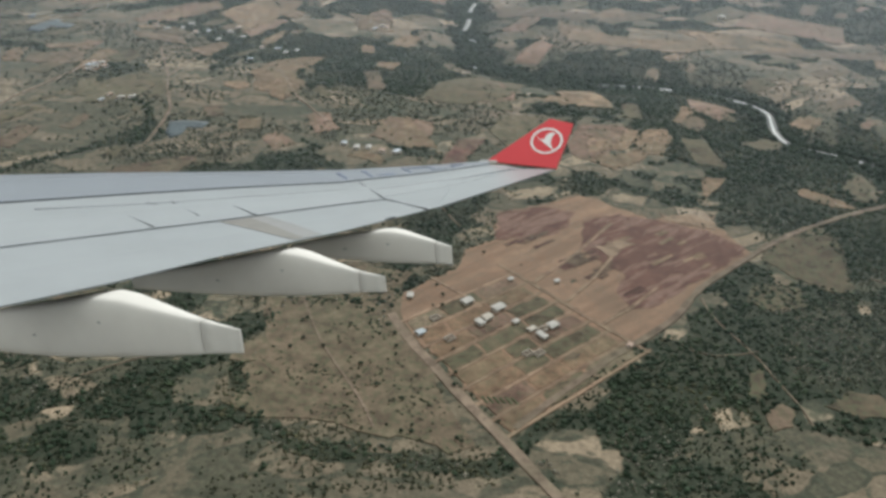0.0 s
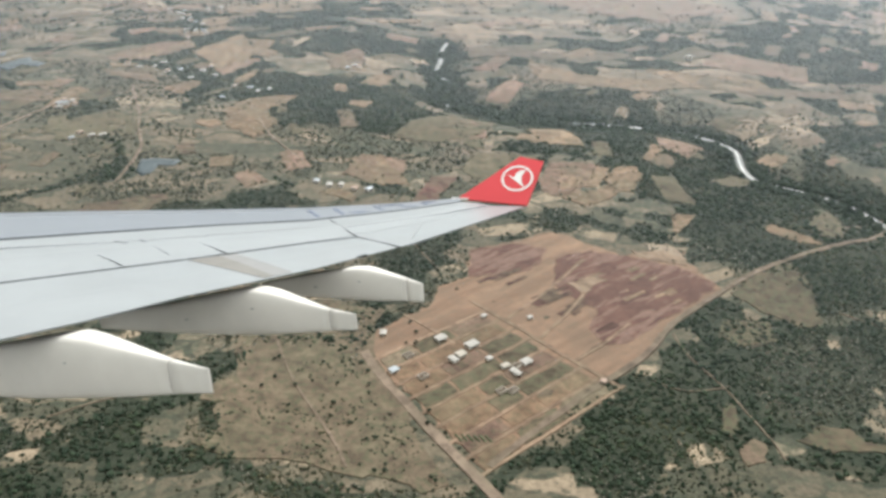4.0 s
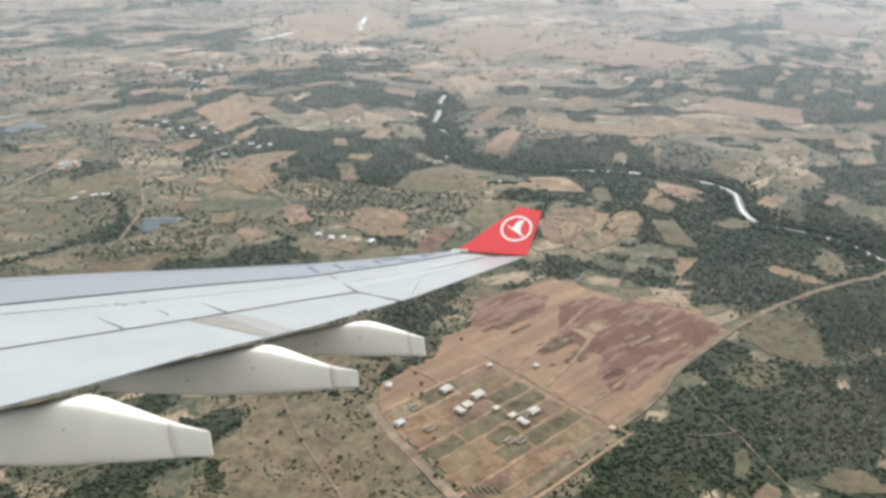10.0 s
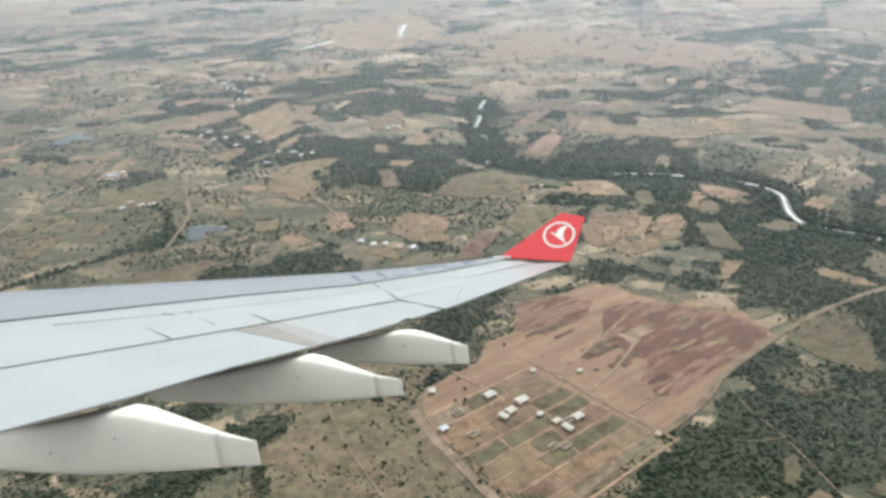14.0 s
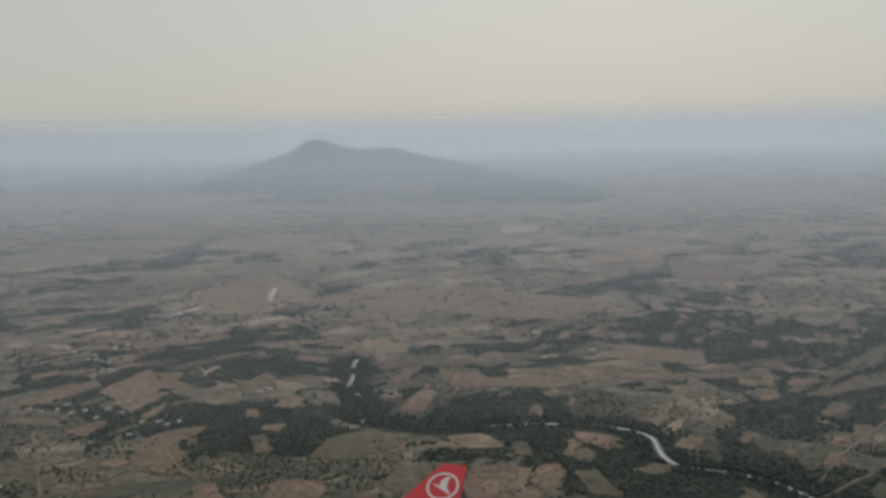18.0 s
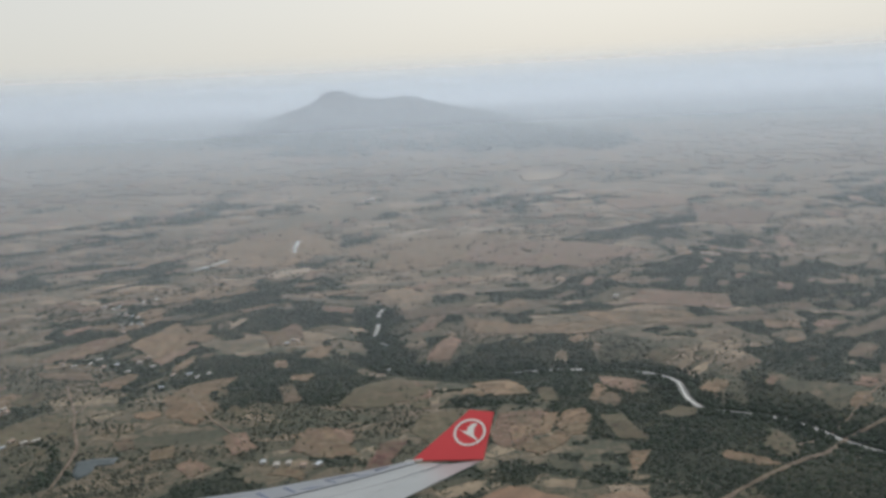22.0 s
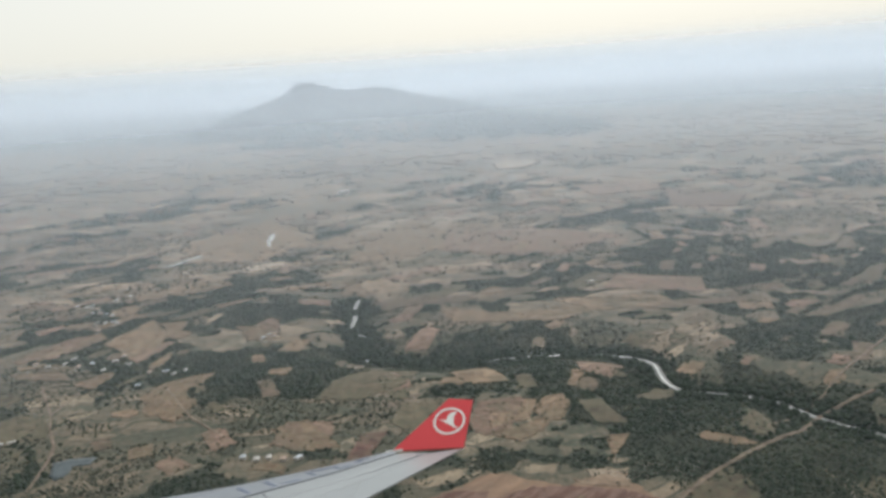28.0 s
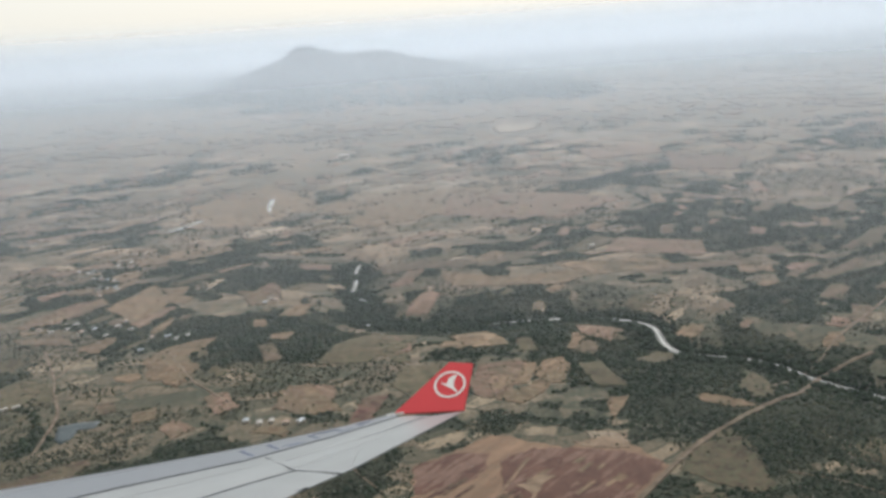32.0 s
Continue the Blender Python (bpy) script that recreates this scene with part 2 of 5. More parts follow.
def cleared_material():
    """Graded building land: orange-tan earth, with graded strips along the plots."""
    m, tr, b = material("graded_earth", 0.95)
    p = places(tr)
    along = places(tr, (0.12, 1.0, 0.1), -radians(35))
    c = ramp(tr, noise_of(tr, p, 0.03, 6, 0.6), [(0.3, (0.140, 0.093, 0.063)), (0.5, (0.186, 0.119, 0.079)), (0.7, (0.222, 0.144, 0.094))])
    c = mix(tr, 1.0, c, ramp(tr, noise_of(tr, along, 0.22, 4), [(0.35, grey(0.75)), (0.6, grey(1.1))]), "MULTIPLY")
    tufts = ramp(tr, noise_of(tr, along, 0.3, 6, 0.7), [(0.56, grey(0)), (0.66, grey(0.55))])
    c = mix(tr, tufts, c, (0.11, 0.095, 0.065))
    worn = ramp(tr, noise_of(tr, p, 0.11, 8, 0.7), [(0.42, grey(0)), (0.56, grey(0.5))])
    c = mix(tr, worn, c, (0.136, 0.098, 0.069))
    weeds = ramp(tr, noise_of(tr, p, 0.9, 6, 0.7), [(0.58, grey(0)), (0.66, grey(0.6))])
    c = mix(tr, weeds, c, (0.085, 0.08, 0.055))
    tr.links.new(c, b.inputs["Base Color"])
    bump(tr, b, noise_of(tr, p, 0.8, 5), 0.3)
    return m


def red_material():
    m, tr, b = material("red_earth", 0.95)
    p = places(tr)
    along = places(tr, (0.16, 1.0, 0.1), -radians(35))
    strips = ramp(tr, noise_of(tr, along, 0.27, 8, 0.62), [(0.515, grey(0)), (0.53, grey(1))])
    dark = ramp(tr, noise_of(tr, p, 0.06, 5), [(0.35, (0.078, 0.044, 0.034)), (0.65, (0.105, 0.058, 0.044))])
    c = mix(tr, strips, dark, (0.142, 0.09, 0.07))
    c = mix(tr, 1.0, c, ramp(tr, noise_of(tr, p, 0.25, 7, 0.7), [(0.35, grey(0.8)), (0.65, grey(1.15))]), "MULTIPLY")
    tr.links.new(c, b.inputs["Base Color"])
    bump(tr, b, noise_of(tr, p, 0.8, 5), 0.3)
    return m


def water_material():
    m, tr, b = material("river_water", 0.45)
    b.inputs["Specular IOR Level"].default_value = 0.3
    p = places(tr)
    c = ramp(tr, noise_of(tr, p, 0.05, 5), [(0.35, (0.13, 0.135, 0.125)), (0.65, (0.21, 0.207, 0.19))])
    tr.links.new(c, b.inputs["Base Color"])
    bump(tr, b, noise_of(tr, p, 2.0, 3), 0.02, 0.3)
    return m


POND = plain_material("still_pond_water", (0.05, 0.065, 0.07), 0.55, 0.0, 0.3, 0.1)
GROUND = ground_material()
SOIL = {
    "tan": soil_material("dry_field", (0.218, 0.150, 0.098), (0.142, 0.098, 0.064), 0.25, 0.4),
    "pale": soil_material("pale_field", (0.285, 0.230, 0.178), (0.205, 0.158, 0.117), 0.15, 1.1, 0.05),
    "pink": soil_material("reddish_field", (0.200, 0.130, 0.096), (0.132, 0.086, 0.063), 0.25, 0.9),
    "brown": soil_material("brown_field", (0.143, 0.104, 0.074), (0.095, 0.07, 0.049), 0.3, 0.2, 0.45),
    "olive": soil_material("stubble_field", (0.112, 0.088, 0.057), (0.074, 0.062, 0.039), 0.3, 0.6, 0.6),
    "grass": soil_material("dry_grass", (0.158, 0.121, 0.083), (0.115, 0.090, 0.061), 0.1, 0.3, 0.6),
    "green": soil_material("green_field", (0.066, 0.066, 0.038), (0.046, 0.05, 0.028), 0.3, 0.3, 0.4),
    "red": soil_material("red_soil_field", (0.136, 0.070, 0.057), (0.088, 0.045, 0.038), 0.2, 0.8),
    "plot": soil_material("weedy_plot", (0.196, 0.127, 0.081), (0.142, 0.096, 0.061), 0.15, 0.9, 0.35),
    "scrub": soil_material("scrubby_glade", (0.088, 0.069, 0.045), (0.06, 0.05, 0.033), 0.1, 0.5, 0.8),
    "sand": soil_material("sandy_field", (0.25, 0.18, 0.127), (0.19, 0.136, 0.095), 0.1, 0.5, 0.1),
}
RED_DEEP = soil_material("deep_red_earth", (0.088, 0.049, 0.038), (0.066, 0.037, 0.029), 0.2, -0.6, 0.05)
BED = soil_material("green_bed", (0.07, 0.085, 0.04), (0.05, 0.065, 0.032), 0.3, 0.3, 0.5)
CLEARED, RED, WATER = cleared_material(), red_material(), water_material()
STREET = soil_material("graded_street", (0.225, 0.155, 0.107), (0.19, 0.13, 0.09), 0.1, 0.5, 0.1)
TRACK = soil_material("dirt_track", (0.185, 0.14, 0.104), (0.145, 0.11, 0.082), 0.1, 0.5, 0.1)
LEAF = leaf_material("leaves", GREEN_DARK, GREEN)
LEAF_DRY = leaf_material("dry_leaves", (0.034, 0.037, 0.023), (0.058, 0.057, 0.034))
LEAF_BARE = leaf_material("bare_twigs", (0.13, 0.115, 0.095), (0.20, 0.18, 0.15))
BARK = plain_material("bark", (0.12, 0.09, 0.065), 0.9)
WHITEWASH = plain_material("whitewashed_block", (0.36, 0.33, 0.28), 0.85, 0, 0.25, 0.6)
TIN = plain_material("pale_roof_sheet", (0.32, 0.305, 0.275), 0.6, 0, 0.25, 0.5)
TIN_BLUE = plain_material("blue_grey_roof_sheet", (0.27, 0.295, 0.31), 0.45, 0, 0.2, 0.5)
TIN_RUST = plain_material("rusty_roof_sheet", (0.30, 0.22, 0.17), 0.7, 0, 0.3, 0.5)
BLOCK = plain_material("bare_block_wall", (0.33, 0.29, 0.24), 0.9, 0, 0.25, 0.8)
GLASS_DARK = plain_material("dark_window_opening", (0.03, 0.03, 0.035), 0.2)
DOOR_WOOD = plain_material("door_paint", (0.10, 0.08, 0.06), 0.6)


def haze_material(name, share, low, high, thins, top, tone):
    """A see-through wall standing in for haze: mostly clear, its pale tone thickens from the ground up to 'high' and
    thins out again from 'thins' to 'top'.
    """
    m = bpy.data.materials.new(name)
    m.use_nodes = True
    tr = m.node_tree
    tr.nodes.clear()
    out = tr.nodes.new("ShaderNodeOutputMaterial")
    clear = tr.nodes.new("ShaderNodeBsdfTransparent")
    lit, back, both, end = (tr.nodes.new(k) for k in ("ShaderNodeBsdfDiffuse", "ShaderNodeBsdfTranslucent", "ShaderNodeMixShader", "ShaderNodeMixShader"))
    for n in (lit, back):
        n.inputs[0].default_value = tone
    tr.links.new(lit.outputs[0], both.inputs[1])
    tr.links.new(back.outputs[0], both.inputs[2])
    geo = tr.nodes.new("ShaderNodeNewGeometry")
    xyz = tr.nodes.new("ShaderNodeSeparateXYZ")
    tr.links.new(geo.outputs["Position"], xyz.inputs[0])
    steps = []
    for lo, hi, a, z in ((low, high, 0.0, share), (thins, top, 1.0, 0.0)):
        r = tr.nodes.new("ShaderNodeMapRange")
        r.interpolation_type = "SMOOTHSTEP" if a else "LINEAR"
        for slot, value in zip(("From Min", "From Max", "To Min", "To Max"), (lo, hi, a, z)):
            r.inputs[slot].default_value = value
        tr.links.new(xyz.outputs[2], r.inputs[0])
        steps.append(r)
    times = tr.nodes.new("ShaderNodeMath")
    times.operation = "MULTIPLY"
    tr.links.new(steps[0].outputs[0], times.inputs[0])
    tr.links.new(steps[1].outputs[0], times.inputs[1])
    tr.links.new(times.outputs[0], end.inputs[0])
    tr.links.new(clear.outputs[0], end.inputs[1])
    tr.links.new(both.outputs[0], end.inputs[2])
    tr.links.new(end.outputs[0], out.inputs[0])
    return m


# pale blue tones that paint the haze onto its ring walls
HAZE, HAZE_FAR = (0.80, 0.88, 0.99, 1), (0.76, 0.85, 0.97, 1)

# ---- the lie of the land ----
rng = np.random.default_rng(7)
TABLE = rng.random((256, 256))


def value_noise(x, y, size):
    u, v = np.asarray(x, float) / size + 1000.3, np.asarray(y, float) / size + 1000.7
    i, j = np.floor(u).astype(int), np.floor(v).astype(int)
    a, b = u - i, v - j
    a, b = a * a * (3 - 2 * a), b * b * (3 - 2 * b)
    t = lambda p, q: TABLE[p % 256, q % 256]
    return (t(i, j) * (1 - a) + t(i + 1, j) * a) * (1 - b) + (t(i, j + 1) * (1 - a) + t(i + 1, j + 1) * a) * b


RIVER = [(219, 285), (207, 315), (194, 347), (184, 367), (175, 384), (172, 397), (168, 418), (157, 435), (140, 446), (129, 456), (127, 469), (134, 490), (139, 506), (134, 521),
         (114, 541), (69, 561), (40, 561), (16, 566), (-8, 580), (-33, 594), (-28, 638), (-25, 659), (-29, 692), (-20, 729), (-18, 754), (-10, 785)]
CENTRE = (-121, 6)      # under the window seat


def bearing(turn, away):
    """A place by its bearing from the window seat, in degrees clockwise from y, and its distance."""
    return CENTRE[0] + away * math.sin(radians(turn)), CENTRE[1] + away * math.cos(radians(turn))


def from_line(x, y, line):
    best = np.full(np.shape(x), 1e9)
    for (ax, ay), (bx, by) in zip(line, line[1:]):
        dx, dy = bx - ax, by - ay
        s = np.clip(((x - ax) * dx + (y - ay) * dy) / (dx * dx + dy * dy), 0, 1)
        best = np.minimum(best, np.hypot(x - ax - s * dx, y - ay - s * dy))
    return best


def height(x, y):
    x, y = np.asarray(x, float), np.asarray(y, float)
    far = np.hypot(x - CENTRE[0], y - CENTRE[1])
    near = np.clip(1 - (far - 1100) / 600, 0, 1)
    near = near * np.clip((np.hypot(x + 40, y - 290) - 85) / 60, 0, 1)     # the building land is graded level
    z = 9.5 + 6 * value_noise(x, y, 320) + near * (2.4 * value_noise(x, y, 75) - 1.2)
    z = z - 8.5 * np.exp(-(from_line(x, y, RIVER) / 32) ** 2)
    z = z + 110 * np.clip((far - 2700) / 2050, 0, 1.1) ** 2
    return z + ridge(x, y)


# the lone hill: the line of its crest, with height and half width
RIDGE = [(*bearing(turn, away), tall, wide) for turn, away, tall, wide in (
    (0.0, 3650, 40, 300), (2.6, 3500, 108, 260), (4.4, 3450, 158, 200), (5.6, 3420, 200, 190), (6.4, 3390, 202, 200), (7.6, 3350, 184, 260), (8.8, 3300, 170, 320), (10.2, 3220, 158, 380),
    (12.4, 3080, 134, 420), (15.3, 2920, 108, 420), (17.8, 2760, 84, 380), (20.2, 2600, 60, 320), (22.5, 2450, 34, 240), (25.0, 2200, 0, 170))]


def ridge(x, y):
    best, tall, wide = np.full(np.shape(x), 1e9), np.zeros(np.shape(x)), np.ones(np.shape(x))
    for (ax, ay, ah, aw), (bx, by, bh, bw) in zip(RIDGE, RIDGE[1:]):
        dx, dy = bx - ax, by - ay
        k = np.clip(((x - ax) * dx + (y - ay) * dy) / (dx * dx + dy * dy), 0, 1)
        d = np.hypot(x - ax - k * dx, y - ay - k * dy)
        nearer = d < best
        best, tall, wide = np.where(nearer, d, best), np.where(nearer, ah + (bh - ah) * k, tall), np.where(nearer, aw + (bw - aw) * k, wide)
    rough = 0.86 + 0.28 * value_noise(x, y, 170)
    return tall * rough * np.exp(-(np.sqrt((best / wide) ** 2 + 0.02) - 0.14) * 1.5)


def spread(lo, hi, dense, step, grow):
    """Grid lines: even between the dense limits, wider and wider outside them."""
    at = list(np.arange(dense[0], dense[1] + 1, step))
    for way, end in ((-1, lo), (1, hi)):
        gap, p = step, at[0] if way < 0 else at[-1]
        while (p - end) * way < 0:
            gap *= grow
            p += way * gap
            at.insert(0, p) if way < 0 else at.append(p)
    return np.array(at)


def fast_mesh(name, verts, faces, mat, smooth=False):
    """One mesh from arrays; all faces have the same number of corners."""
    me = bpy.data.meshes.new(name)
    verts, faces = np.asarray(verts, np.float32), np.asarray(faces, np.int32)
    n, k = faces.shape
    me.vertices.add(len(verts))
    me.vertices.foreach_set("co", verts.ravel())
    me.loops.add(n * k)
    me.loops.foreach_set("vertex_index", faces.ravel())
    me.polygons.add(n)
    me.polygons.foreach_set("loop_start", np.arange(n, dtype=np.int32) * k)
    me.polygons.foreach_set("use_smooth", np.full(n, smooth))
    me.update(calc_edges=True)
    me.materials.append(mat)
    return me


def grid_faces(rows, cols):
    i, j = np.meshgrid(np.arange(rows - 1), np.arange(cols - 1), indexing="ij")
    a = (i * cols + j).ravel()
    return np.stack([a, a + 1, a + cols + 1, a + cols], 1)


def inside(x, y, pts):
    hit = np.zeros(len(x), bool)
    for (ax, ay), (bx, by) in zip(pts, pts[1:] + pts[:1]):
        cross = (ay > y) != (by > y)
        with np.errstate(divide="ignore", invalid="ignore"):
            hit ^= cross & (x < (bx - ax) * (y - ay) / (by - ay) + ax)
    return hit


WOODS = [
    [(51, 381), (113, 439), (190, 446), (217, 392), (136, 298), (40, 336)],
    [(199, 797), (410, 837), (446, 705), (347, 583), (255, 634)],
    [(-289, 843), (-211, 726), (-119, 619), (-122, 546), (-199, 592), (-271, 691)],
    [(8, 285), (40, 303), (68, 292), (112, 290), (104, 238), (72, 196), (-42, 203), (-36, 228)],
    [(-245, 264), (-165, 264), (-157, 203), (-245, 203)],
    [(14, 295), (41, 300), (58, 298), (67, 287), (76, 269), (88, 267), (107, 276), (121, 273), (155, 273), (143, 246), (-3, 234), (7, 274)],
    [(97, 333), (120, 348), (148, 356), (155, 349), (181, 332), (155, 273), (122, 277), (108, 307)],
    [(0, 382), (18, 378), (39, 369), (45, 353), (22, 355), (10, 365)],
    [(39, 468), (64, 490), (95, 477), (113, 438), (96, 400), (70, 397), (43, 407)],
    [(-34, 561), (91, 529), (48, 464), (12, 475), (-16, 494), (-7, 541)],
    [(-208, 326), (-178, 312), (-177, 285), (-147, 282), (-155, 257), (-179, 236), (-229, 252), (-234, 277)],
    [(-96, 345), (-58, 374), (-53, 361), (-60, 335), (-76, 313), (-92, 307), (-103, 308)],
    [(6, 477), (5, 458), (-19, 414), (-40, 391), (-55, 410), (-41, 429), (-19, 430)],
    [(-227, 660), (-207, 667), (-166, 685), (-158, 645), (-172, 598), (-190, 569), (-216, 561), (-227, 603)],
    [(-203, 781), (-146, 783), (-145, 702), (-188, 707), (-205, 737)],
    [(-183, 416), (-152, 440), (-132, 427), (-146, 392), (-180, 396)],
    [(21, 299), (42, 301), (63, 289), (71, 275), (18, 201), (-38, 210), (-37, 233), (3, 261)],
    [(-141, 445), (-119, 399), (-56, 349), (-229, 344), (-255, 383)],
    [(50, 555), (119, 473), (67, 464), (8, 519)],
    [(28, 794), (146, 767), (233, 792), (262, 804), (152, 724), (76, 725)],
    [(723, 912), (674, 788), (623, 631), (556, 597), (370, 628), (449, 733)],
    [(-61, 421), (-25, 385), (-3, 422), (7, 446), (-14, 420)],
    [(-170, 811), (-125, 788), (-147, 721), (-188, 742)],
    [(-102, 815), (-55, 739), (-95, 689), (-140, 714)],
]


def smooth(v, lo, hi):
    k = np.clip((v - lo) / (hi - lo), 0, 1)
    return k * k * (3 - 2 * k)


def wooded(x, y):
    """How thickly a place is wooded, 0 to 1: drawn woods with frayed edges, thickets, gullies and river banks."""
    x, y = np.asarray(x, float).ravel(), np.asarray(y, float).ravel()
    far = np.hypot(x - CENTRE[0], y - CENTRE[1])
    wx, wy = x + 34 * (value_noise(x, y, 30) - 0.5) + 14 * (value_noise(x, y, 9) - 0.5), y + 34 * (value_noise(x + 400, y, 30) - 0.5) + 14 * (value_noise(x + 70, y, 9) - 0.5)
    drawn = np.zeros(len(x))
    for pts in WOODS:
        drawn[inside(wx, wy, pts)] = 1
    gaps = 0.45 * value_noise(x, y, 18) + 0.25 * value_noise(x + 9, y, 60) + 0.3 * value_noise(x, y + 31, 7)
    thin = 0.16 * smooth(far, 380, 620) + 0.1 * smooth(y - 0.45 * x, 225, 205) + 0.24 * smooth(x, -150, -170) * smooth(y, 330, 300)      # broken up farther off and on the near slopes
    drawn *= smooth(gaps, 0.14 + thin, 0.32 + thin)
    u, v = 0.75 * x + 0.45 * y, 1.35 * (-0.45 * x + 0.9 * y)
    wild = 0.45 * value_noise(u, v, 110) + 0.33 * value_noise(u + 50, v, 42) + 0.22 * value_noise(x, y + 90, 15)
    wild = smooth(wild, 0.53, 0.62) * np.clip((2300 - far) / 900, 0, 1)
    gully = smooth(np.abs(value_noise(u, v, 170) + 0.25 * value_noise(x, y, 40) - 0.62), 0.03, 0.016) * np.clip((1500 - far) / 500, 0, 1)
    banks = smooth(from_line(x, y, RIVER) + 14 * value_noise(x, y, 26), 26, 12)
    return np.maximum.reduce([drawn, wild * 0.95, gully * 0.8, banks * 0.9])


gx, gy = spread(-5200, 5200, (-520, 760), 5, 1.09), spread(-5000, 5200, (150, 1250), 5, 1.09)
gx = np.concatenate([gx[gx < 760], np.arange(760, 1400, 32), gx[gx > 1410]])       # finer over the lone hill
gy = np.concatenate([gy[gy < 1900], np.arange(1910, 3900, 32), gy[gy > 3910]])
X, Y = np.meshgrid(gx, gy)
ground = new("ground", fast_mesh("ground", np.stack([X, Y, height(X, Y)], 2).reshape(-1, 3), grid_faces(len(gy), len(gx)), GROUND, True))
ground.data.attributes.new("wood", "FLOAT", "POINT").data.foreach_set("value", wooded(X, Y).astype(np.float32))
tagged(ground, "rolling dry savanna of brown soil and green scrub", "ground", kind="structure")


# ---- fields, tracks and water lie on the land ----
OPEN = []      # outlines that stay free of trees
EDGES = []     # outlines along which hedges grow


def roughened(pts, step, sway, r):
    out = []
    for (ax, ay), (bx, by) in zip(pts, pts[1:] + pts[:1]):
        n = max(1, int(math.hypot(bx - ax, by - ay) / step))
        for k in range(n):
            s = k / n
            out.append((ax + (bx - ax) * s + r.uniform(-sway, sway), ay + (by - ay) * s + r.uniform(-sway, sway)))
    return out


def patch_arrays(pts, lift, r, step=7.0, sway=1.2):
    """A sheet laid over the land inside an outline, with its edge turned down into the ground."""
    line = np.array(roughened(pts, step, sway, r))
    mid = line.mean(0)
    rings = [(1.002, -1.0), (1.0, lift), (0.75, lift), (0.5, lift), (0.25, lift), (0.02, lift)]
    verts = []
    for k, up in rings:
        p = mid + (line - mid) * k
        verts.append(np.column_stack([p, height(p[:, 0], p[:, 1]) + up]))
    n = len(line)
    a = np.arange(n)
    b = (a + 1) % n
    faces = np.concatenate([np.stack([k * n + a, k * n + b, (k + 1) * n + b, (k + 1) * n + a], 1) for k in range(len(rings) - 1)])
    return np.concatenate(verts), faces


FIELD_LABEL = {"tan": "dry tan field edged by scrub", "pale": "pale bare field of dry soil", "pink": "reddish-brown ploughed field", "brown": "dull brown fallow field",
               "olive": "olive stubble field with hedges", "grass": "dry grass dotted with bushes", "scrub": "dull olive glade dotted with bushes", "green": "small green crop field", "red": "bare red soil field", "sand": "bare sandy ground"}
seeds = random.Random(5)


def field(kind, pts):
    size = max(max(p[0] for p in pts) - min(p[0] for p in pts), max(p[1] for p in pts) - min(p[1] for p in pts))
    away = math.hypot(pts[0][0] - CENTRE[0], pts[0][1] - CENTRE[1])
    lift = 0.3 if away < 1200 else 0.8 if away < 1900 else 2.5
    v, f = patch_arrays(pts, lift, seeds, max(3.0, size / 14), size * 0.03)
    ob = new("field", fast_mesh("field", v, f, SOIL[kind]))
    tagged(ob, FIELD_LABEL[kind], "field", kind="structure")
    if kind not in ("grass", "scrub"):
        OPEN.append(pts)
        EDGES.append(pts)


field("tan", [(-206, 875), (-153, 914), (-139, 899), (-144, 876), (-185, 846), (-204, 848)])
field("tan", [(-222, 820), (-197, 829), (-195, 807), (-212, 789), (-224, 800)])
field("pink", [(-278, 776), (-257, 788), (-254, 772), (-272, 757)])
field("pink", [(-279, 690), (-271, 709), (-243, 740), (-226, 740), (-219, 728), (-235, 701), (-272, 683)])
field("tan", [(-180, 632), (-169, 660), (-164, 661), (-167, 641), (-172, 626), (-179, 625)])
field("tan", [(-224, 611), (-209, 628), (-201, 626), (-205, 605), (-211, 591), (-223, 604)])
field("olive", [(-199, 595), (-184, 614), (-179, 615), (-183, 604), (-196, 591)])
field("tan", [(-181, 558), (-168, 585), (-151, 592), (-135, 593), (-140, 576), (-152, 558), (-151, 536), (-156, 530), (-180, 550)])
field("tan", [(-343, 611), (-332, 615), (-330, 585), (-341, 587)])
field("brown", [(-328, 602), (-292, 606), (-290, 579), (-311, 581), (-327, 584)])
field("olive", [(-283, 548), (-273, 554), (-271, 518), (-281, 519)])
field("olive", [(-270, 535), (-258, 545), (-252, 540), (-260, 519), (-270, 513)])
field("olive", [(-308, 507), (-284, 530), (-284, 522), (-307, 501)])
field("olive", [(-319, 476), (-294, 501), (-291, 496), (-306, 475), (-316, 470)])
field("tan", [(-196, 540), (-182, 538), (-179, 530), (-185, 525), (-195, 532)])
field("pink", [(-114, 684), (-104, 706), (-88, 728), (-84, 709), (-87, 676), (-94, 663), (-111, 663)])
field("pale", [(-98, 976), (-58, 980), (-53, 963), (-78, 947), (-96, 960)])
field("tan", [(-379, 650), (-367, 664), (-364, 651), (-377, 633)])
field("tan", [(-376, 622), (-357, 627), (-353, 615), (-375, 608)])
field("pink", [(-62, 782), (-32, 784), (-37, 764), (-63, 762)])
field("tan", [(-181, 750), (-154, 746), (-161, 710), (-171, 726)])
field("tan", [(-273, 674), (-253, 675), (-252, 665), (-269, 663)])
field("brown", [(-274, 657), (-234, 639), (-229, 618), (-264, 636)])
field("tan", [(-324, 622), (-293, 624), (-292, 614), (-320, 612)])
field("olive", [(-65, 536), (-36, 556), (-7, 541), (-24, 512), (-53, 495), (-79, 504)])
field("pink", [(9, 466), (36, 463), (20, 435), (9, 413), (-6, 418), (-5, 439)])
field("tan", [(45, 460), (58, 461), (55, 442), (34, 422), (32, 440)])
